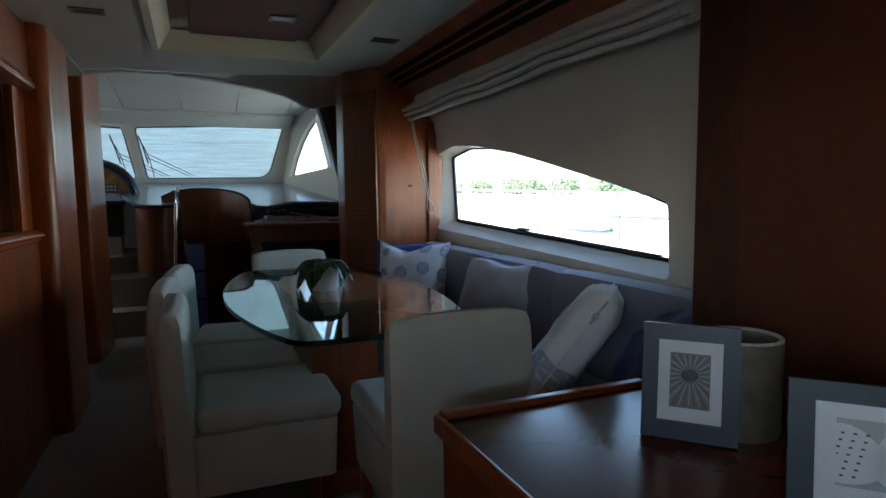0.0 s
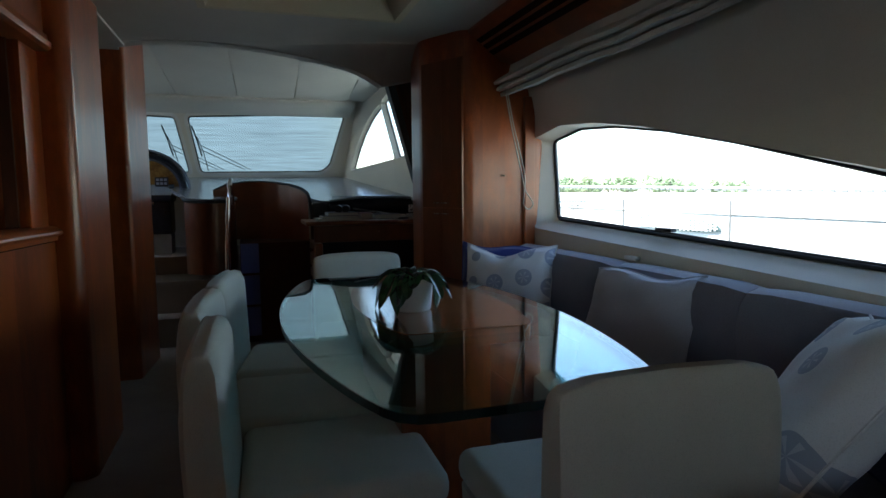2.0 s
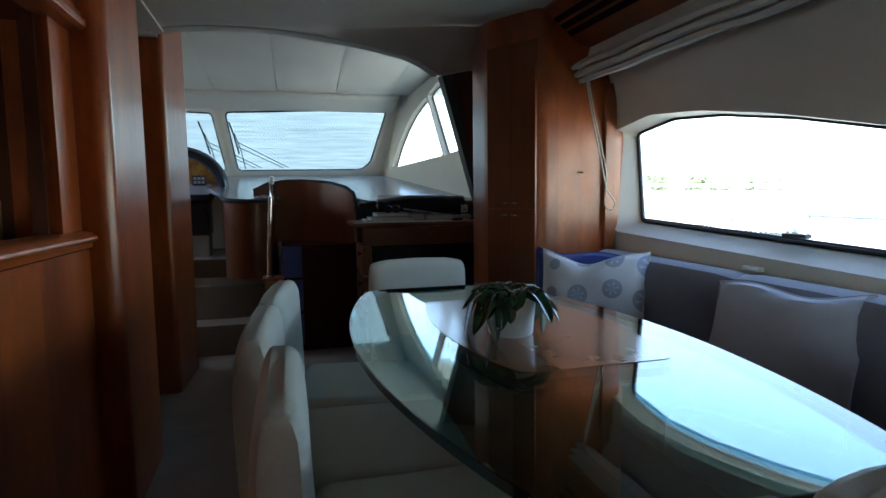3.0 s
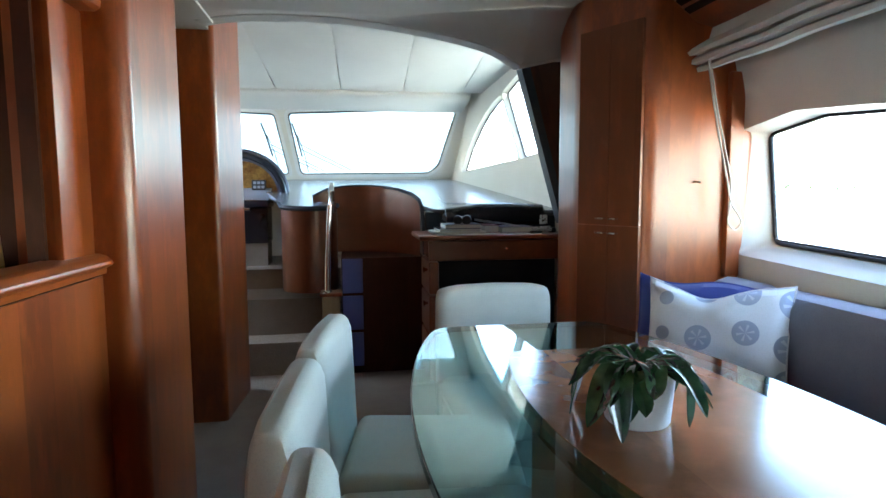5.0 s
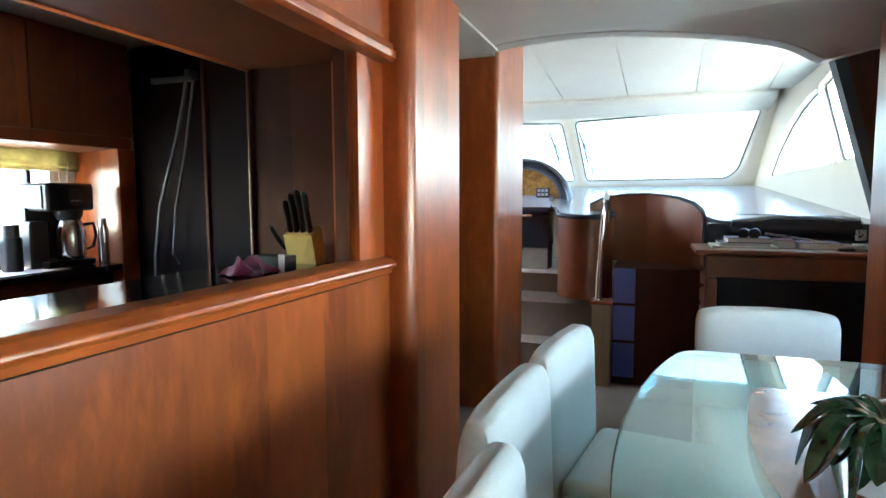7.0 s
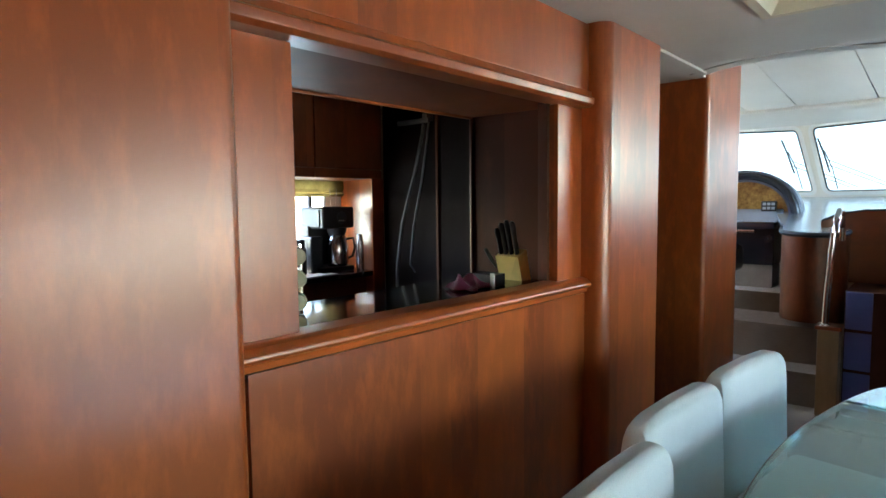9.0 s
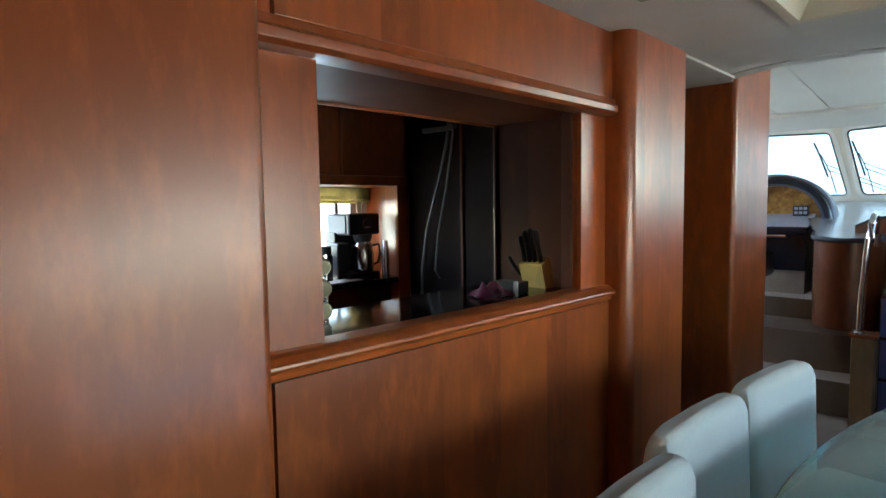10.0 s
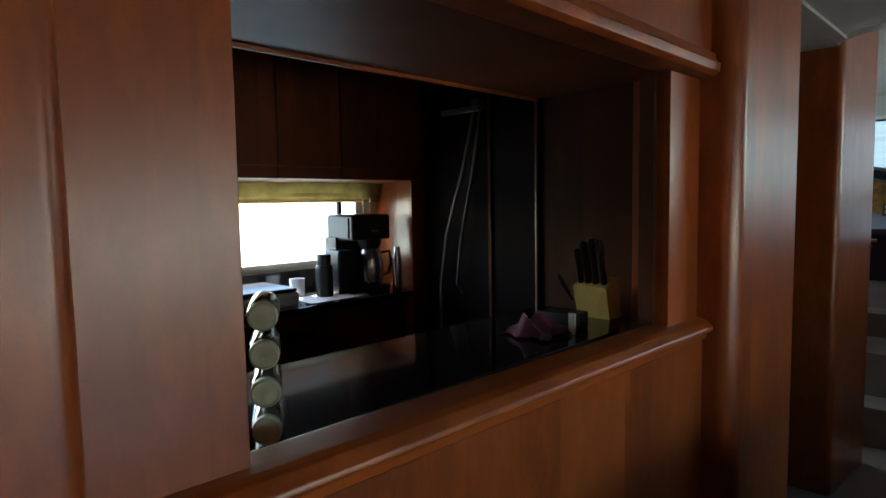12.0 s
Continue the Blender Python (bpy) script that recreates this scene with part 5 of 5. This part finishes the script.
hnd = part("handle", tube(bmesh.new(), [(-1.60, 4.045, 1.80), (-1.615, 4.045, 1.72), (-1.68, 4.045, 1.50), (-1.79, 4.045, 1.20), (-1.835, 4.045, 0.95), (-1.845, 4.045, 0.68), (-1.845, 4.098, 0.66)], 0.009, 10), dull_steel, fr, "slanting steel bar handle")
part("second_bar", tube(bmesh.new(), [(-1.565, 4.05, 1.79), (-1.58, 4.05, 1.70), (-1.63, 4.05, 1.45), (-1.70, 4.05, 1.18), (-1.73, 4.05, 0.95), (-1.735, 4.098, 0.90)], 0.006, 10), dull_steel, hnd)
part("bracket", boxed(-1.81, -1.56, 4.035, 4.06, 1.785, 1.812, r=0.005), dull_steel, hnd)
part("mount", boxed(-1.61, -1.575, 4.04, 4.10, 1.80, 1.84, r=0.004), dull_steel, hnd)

cm = thing("coffee_maker", (-2.24, 3.74, 0.902), "black drip coffee maker with a steel jug", "coffee maker")
part("base", boxed(-2.34, -2.12, 3.70, 3.95, 0.902, 0.935, r=0.01), black_plastic, cm)
part("column", boxed(-2.36, -2.26, 3.70, 3.94, 0.935, 1.19, r=0.01), black_plastic, cm)
part("filter_housing", lathe(bmesh.new(), [(0.045, 0), (0.06, 0.03), (0.062, 0.055), (0, 0.056)], (-2.18, 3.86, 1.12), 20), black_plastic, cm)
part("grinder", boxed(-2.30, -2.17, 3.655, 3.745, 0.902, 1.125, r=0.012, seg=3), black_plastic, cm)
part("tank", boxed(-2.36, -2.13, 3.715, 3.965, 1.17, 1.305, r=0.016, seg=3), black_plastic, cm)
part("water_window", boxed(-2.34, -2.16, 3.708, 3.716, 1.185, 1.29, r=0.003), slate_frame, cm, "smoky water tank window")
part("badge", tube(bmesh.new(), [(-2.132, 3.86, 1.237), (-2.126, 3.86, 1.237)], [0.04, 0.038], 20), slate_frame, cm)
for k in range(4):
    part("button", boxed(-2.127, -2.123, 3.834 + 0.015 * k, 3.843 + 0.015 * k, 1.215, 1.223), steel, cm)
jug = part("jug", lathe(bmesh.new(), [(0.0, 0), (0.06, 0), (0.068, 0.02), (0.07, 0.11), (0.058, 0.17), (0.05, 0.19), (0.0, 0.195)], (-2.18, 3.86, 0.936), 24), jug_steel, cm, "steel jug")
part("jug_handle", tube(bmesh.new(), [(-2.16, 3.92, 1.10), (-2.15, 3.965, 1.105), (-2.145, 3.975, 1.05), (-2.15, 3.96, 0.99), (-2.16, 3.92, 0.975)], 0.009, 8), black_plastic, jug)
tin = thing("canister", (-2.2, 3.55, 0.902), "ribbed black canister with a lid on the counter", "canister")
part("body", lathe(bmesh.new(), [(0.042, 0)] + [(0.042 + 0.002 * (k % 2), 0.008 * k + 0.004) for k in range(19)] + [(0.04, 0.156), (0, 0.157)], (-2.2, 3.585, 0.902), 20), black_plastic, tin)
part("lid", lathe(bmesh.new(), [(0.034, 0), (0.035, 0.05), (0.03, 0.055), (0, 0.056)], (-2.2, 3.585, 1.059), 20), black_plastic, tin)
trb = thing("dish_tray", (-2.15, 3.2, 0.902), "white and steel dish tray with a dark liner", "tray")
part("tray", boxed(-2.38, -2.06, 2.85, 3.36, 0.902, 0.965, r=0.015, seg=3), white_ceramic, trb)
part("liner", boxed(-2.37, -2.07, 2.86, 3.35, 0.965, 0.985, r=0.006), black_plastic, trb)
mug = thing("glass_mug", (-2.3, 3.50, 0.902), "clear glass mug behind the canister", "mug")
part("body", lathe(bmesh.new(), [(0.0, 0), (0.036, 0), (0.038, 0.09), (0.034, 0.09), (0.033, 0.01), (0, 0.01)], (-2.30, 3.49, 0.902), 18), screen_grey, mug)
mat_ = thing("counter_mat", (-2.16, 3.55, 0.902), "white cutting mat lying on the counter", "mat")
part("sheet", boxed(-2.26, -2.06, 3.42, 3.76, 0.9021, 0.9035), paper_white, mat_)
bt = thing("bottle", (-2.075, 3.955, 0.902), "slim steel vacuum bottle beside the coffee maker", "bottle")
part("body", lathe(bmesh.new(), [(0.0, 0), (0.024, 0), (0.026, 0.02), (0.026, 0.17), (0.02, 0.20), (0.018, 0.23), (0, 0.232)], (-2.075, 3.955, 0.902), 18), jug_steel, bt)

rack = thing("spice_rack", (-0.55, 2.36, 1.0), "upright rack of four spice jars lying on their sides", "spice rack")
for k in range(4):
    z = 1.030 + 0.057 * k
    j = part("jar", lathe(bmesh.new(), [(0.0, -0.10), (0.022, -0.10), (0.024, -0.09), (0.024, -0.012), (0.020, 0.0), (0.0, 0.0)], (0, 0, 0), 18), jar_glass, rack)
    l = part("lid", lathe(bmesh.new(), [(0.020, 0.0), (0.022, 0.002), (0.022, 0.014), (0.019, 0.017), (0.018, 0.0155), (0.0, 0.0155)], (0, 0, 0), 20), lid_cream, j, "cream screw lid with a chrome ring")
    mm = Matrix.Translation((0.05, -0.02, z - 1.0)) @ Matrix.Rotation(radians(-30), 4, "Z") @ Matrix.Rotation(radians(90), 4, "Y")
    for o in (j, l):
        o.data.transform(Matrix.Translation(BASE["spice_rack"]))
        o.data.transform(mm)
for dy in (-0.032, 0.032):
    part("upright", tube(bmesh.new(), [(-0.53 + dy * 0.5, 2.33 + dy, 1.0), (-0.53 + dy * 0.5, 2.33 + dy, 1.23)], 0.004, 8), chrome, rack)

kb = thing("knife_block", (-0.60, 3.46, 1.0), "yellow beech knife block full of black handled knives", "knife block")
LEAN = Vector((0.035, -0.085, 0.115))
B0 = [Vector(p) for p in ((-0.70, 3.515, 1.0), (-0.59, 3.515, 1.0), (-0.59, 3.585, 1.0), (-0.70, 3.585, 1.0))]
part("block", loft(bmesh.new(), [[p for p in B0], [p + LEAN * 0.93 for p in B0[:2]] + [p + LEAN * 1.18 for p in B0[2:]]]), block_wood, kb)
for k, (u, v, ln) in enumerate(((0.14, 0.35, 0.95), (0.36, 0.35, 1.15), (0.58, 0.4, 1.25), (0.82, 0.4, 1.2), (0.3, 0.75, 1.1), (0.66, 0.75, 1.2))):
    c = B0[0] + (B0[1] - B0[0]) * u + (B0[3] - B0[0]) * v + LEAN * 1.0
    rings = []
    for f, w in ((0.0, 0.9), (0.1, 1.0), (0.5, 0.85), (0.85, 1.1), (0.97, 0.9), (1.0, 0.5)):
        o = c + LEAN * f * ln
        rings.append([o + Vector((0.0085 * w * math.cos(a), 0.013 * w * math.sin(a), 0)) for a in [2 * math.pi * i / 10 for i in range(10)]])
    part("knife_handle", loft(bmesh.new(), rings), black_plastic, kb, "black knife handle")
part("steel_handle", tube(bmesh.new(), [(-0.70, 3.49, 1.055), (-0.705, 3.46, 1.09), (-0.71, 3.425, 1.135)], [0.006, 0.009, 0.007], 8), black_plastic, kb)
hd2 = thing("knife_tray", (-0.62, 3.3, 1.0), "black tray with a white end beside the knife block", "tray")
part("tray", boxed(-0.70, -0.58, 3.30, 3.38, 1.0, 1.048, r=0.004), black_plastic, hd2)
part("end", boxed(-0.579, -0.560, 3.275, 3.283, 1.0, 1.058, r=0.001), paper_white, hd2, "white end plate")
bm = bmesh.new()
vs = {}
rt = random.Random(3)
for i in range(17):
    for j in range(13):
        u, v = i / 16, j / 12
        edge_ = min(u, 1 - u, v, 1 - v)
        z = 1.004 + 0.055 * min(1, edge_ * 5) * (0.55 + 0.45 * math.sin(9 * u + 4 * v) * math.cos(7 * v + 2 * u)) + rt.uniform(0, 0.003)
        vs[i, j] = bm.verts.new((-0.715 + 0.14 * u + 0.012 * math.sin(8 * v), 3.15 + 0.125 * v + 0.012 * math.sin(10 * u), z))
for i in range(16):
    for j in range(12):
        bm.faces.new((vs[i, j], vs[i + 1, j], vs[i + 1, j + 1], vs[i, j + 1]))
bmesh.ops.solidify(bm, geom=bm.faces[:], thickness=0.004)
solo("tea_towel", bm, towel_cloth, "crumpled plum tea towel on the counter", "towel")

# ---- outside ----
water_m = plain("harbour_water", (0.10, 0.14, 0.15), 0.12, 0, 0.3, 0.6)
solo("water", boxed(-600, 600, -600, 600, -1.45, -1.40), water_m, "calm grey-green harbour water", "water", kind="structure")
quay_grey = plain("weathered_alloy", (0.16, 0.16, 0.16), 0.5, 0, 0.1)
hull = thing("moored_yacht", (5.2, 3.0, -1.4), "white motor yacht moored alongside", "yacht")
hp = [(0.55, -1.40), (0.15, -0.6), (0.0, 0.1), (-0.03, 0.62), (-0.03, 1.04), (0.06, 1.08), (3.4, 1.08), (3.4, -1.4)]
bm = loft(bmesh.new(), [[(4.6 + 0.012 * abs(y - 6) + u, y, v) for u, v in hp] for y in np.linspace(-10, 60, 40)])
part("hull", bm, white_paint, hull)
part("rub_rail", tube(bmesh.new(), [(4.565 + 0.012 * abs(y - 6), y, 0.905) for y in np.linspace(-10, 60, 41)], 0.005, 8), quay_grey, hull)
for k in range(64):
    y = 3.2 + 0.1 * k
    part("stanchion", boxed(4.64, 4.66, y - 0.024, y + 0.024, 1.10 + 0.016 * (y - 4), 1.12 + 0.016 * (y - 4)), quay_grey, hull)
part("toe_rail", tube(bmesh.new(), [(4.65, y, 1.13 + 0.016 * (y - 4)) for y in (-4, 0, 4, 7, 11)], 0.012, 6), white_paint, hull)
teal_pane = plain("teal_hull_glass", (0.05, 0.08, 0.085), 0.2, 0, 0.2)
OV = [(6.10 + 0.66 * math.cos(a), 0.765 + 0.12 * math.sin(a) * (1.0 if math.sin(a) > 0 else 0.35) + 0.012 * math.cos(a)) for a in [2 * math.pi * i / 28 for i in range(28)]]
port = part("hull_window", prism(bmesh.new(), OV, lambda u, v, w: (4.560 + 0.03 * w, u, v)), teal_pane, hull, "long hull window behind a mesh")
for k in range(1, 22):
    y = 6.10 - 0.66 + 1.32 * k / 22
    hh = math.sqrt(max(0, 1 - ((y - 6.1) / 0.66) ** 2))
    part("mesh_bar", boxed(4.548, 4.556, y - 0.010, y + 0.010, 0.765 - 0.042 * hh, 0.765 + 0.12 * hh), white_paint, port)
for z, ww in ((0.745, 0.52), (0.77, 0.64), (0.795, 0.62), (0.82, 0.57), (0.845, 0.47), (0.865, 0.33)):
    part("mesh_bar", boxed(4.541, 4.547, 6.1 - ww, 6.1 + ww, z - 0.004, z + 0.004), white_paint, port)

for y in (5.33, 6.98):
    part("panel_seam", boxed(4.553, 4.57, y - 0.005, y + 0.005, 0.62, 1.04), quay_grey, hull)
for k in range(12):
    y = 7.82 + 0.075 * k
    part("grille_bar", boxed(4.548, 4.556, y - 0.011, y + 0.011, 1.0, 1.055), quay_grey, hull)
part("grille_bar", boxed(4.545, 4.557, 7.80, 8.70, 1.058, 1.068), quay_grey, hull)
for k in range(8):
    y = 7.92 + 0.048 * k
    part("grille_bar", boxed(4.548, 4.556, y - 0.012, y + 0.012, 0.905 - 0.012 * min(k, 7 - k), 0.955), quay_grey, hull)

# Leaf colour is paled: the distance haze is painted into it.
tree_leaf = plain("hazy_foliage", (0.16, 0.21, 0.12), 0.8, 0, 0.4, 0.7)
bark = plain("grey_bark", (0.10, 0.085, 0.065), 0.9, 0, 0.3, 3)
solo("ground", boxed(60, 420, -300, 420, -1.39, -0.6), plain("far_quay", (0.36, 0.34, 0.30), 0.9, 0, 0.2, 0.3), "pale quay across the harbour", "ground", kind="structure")
rnd = random.Random(11)
for k in range(56):
    ty = 86 + 1.5 * k + rnd.uniform(-0.8, 0.8)
    tx = 76 + rnd.uniform(0, 14)
    hgt = rnd.uniform(2.6, 4.4) * (0.6 + 0.5 * min(1, k / 20))
    tr = thing("tree", (tx, ty, -0.6), "hazy green waterfront tree across the harbour", "tree", "waterfront trees")
    part("trunk", tube(bmesh.new(), [(tx, ty, -0.6), (tx + 0.1, ty + 0.1, hgt * 0.3), (tx + 0.2, ty - 0.1, hgt * 0.7)], [0.22, 0.16, 0.07], 7), bark, tr)
    bm = bmesh.new()
    for c in range(70):
        a, rr, zz = rnd.uniform(0, 6.28), rnd.uniform(0, 1) ** 0.5, rnd.uniform(0, 1)
        wd = hgt * 0.42 * math.sin(math.pi * (0.15 + 0.8 * zz)) ** 0.7
        s = rnd.uniform(0.16, 0.5)
        m = Matrix.Translation((tx + wd * rr * math.cos(a), ty + wd * rr * math.sin(a), hgt * (0.22 + 0.75 * zz))) @ Euler((rnd.uniform(0, 6), rnd.uniform(0, 6), 0)).to_matrix().to_4x4() @ Matrix.Diagonal((s, s * 0.8, s * 0.5, 1))
        bmesh.ops.create_icosphere(bm, subdivisions=1, radius=1, matrix=m)
    part("crown", bm, tree_leaf, tr)
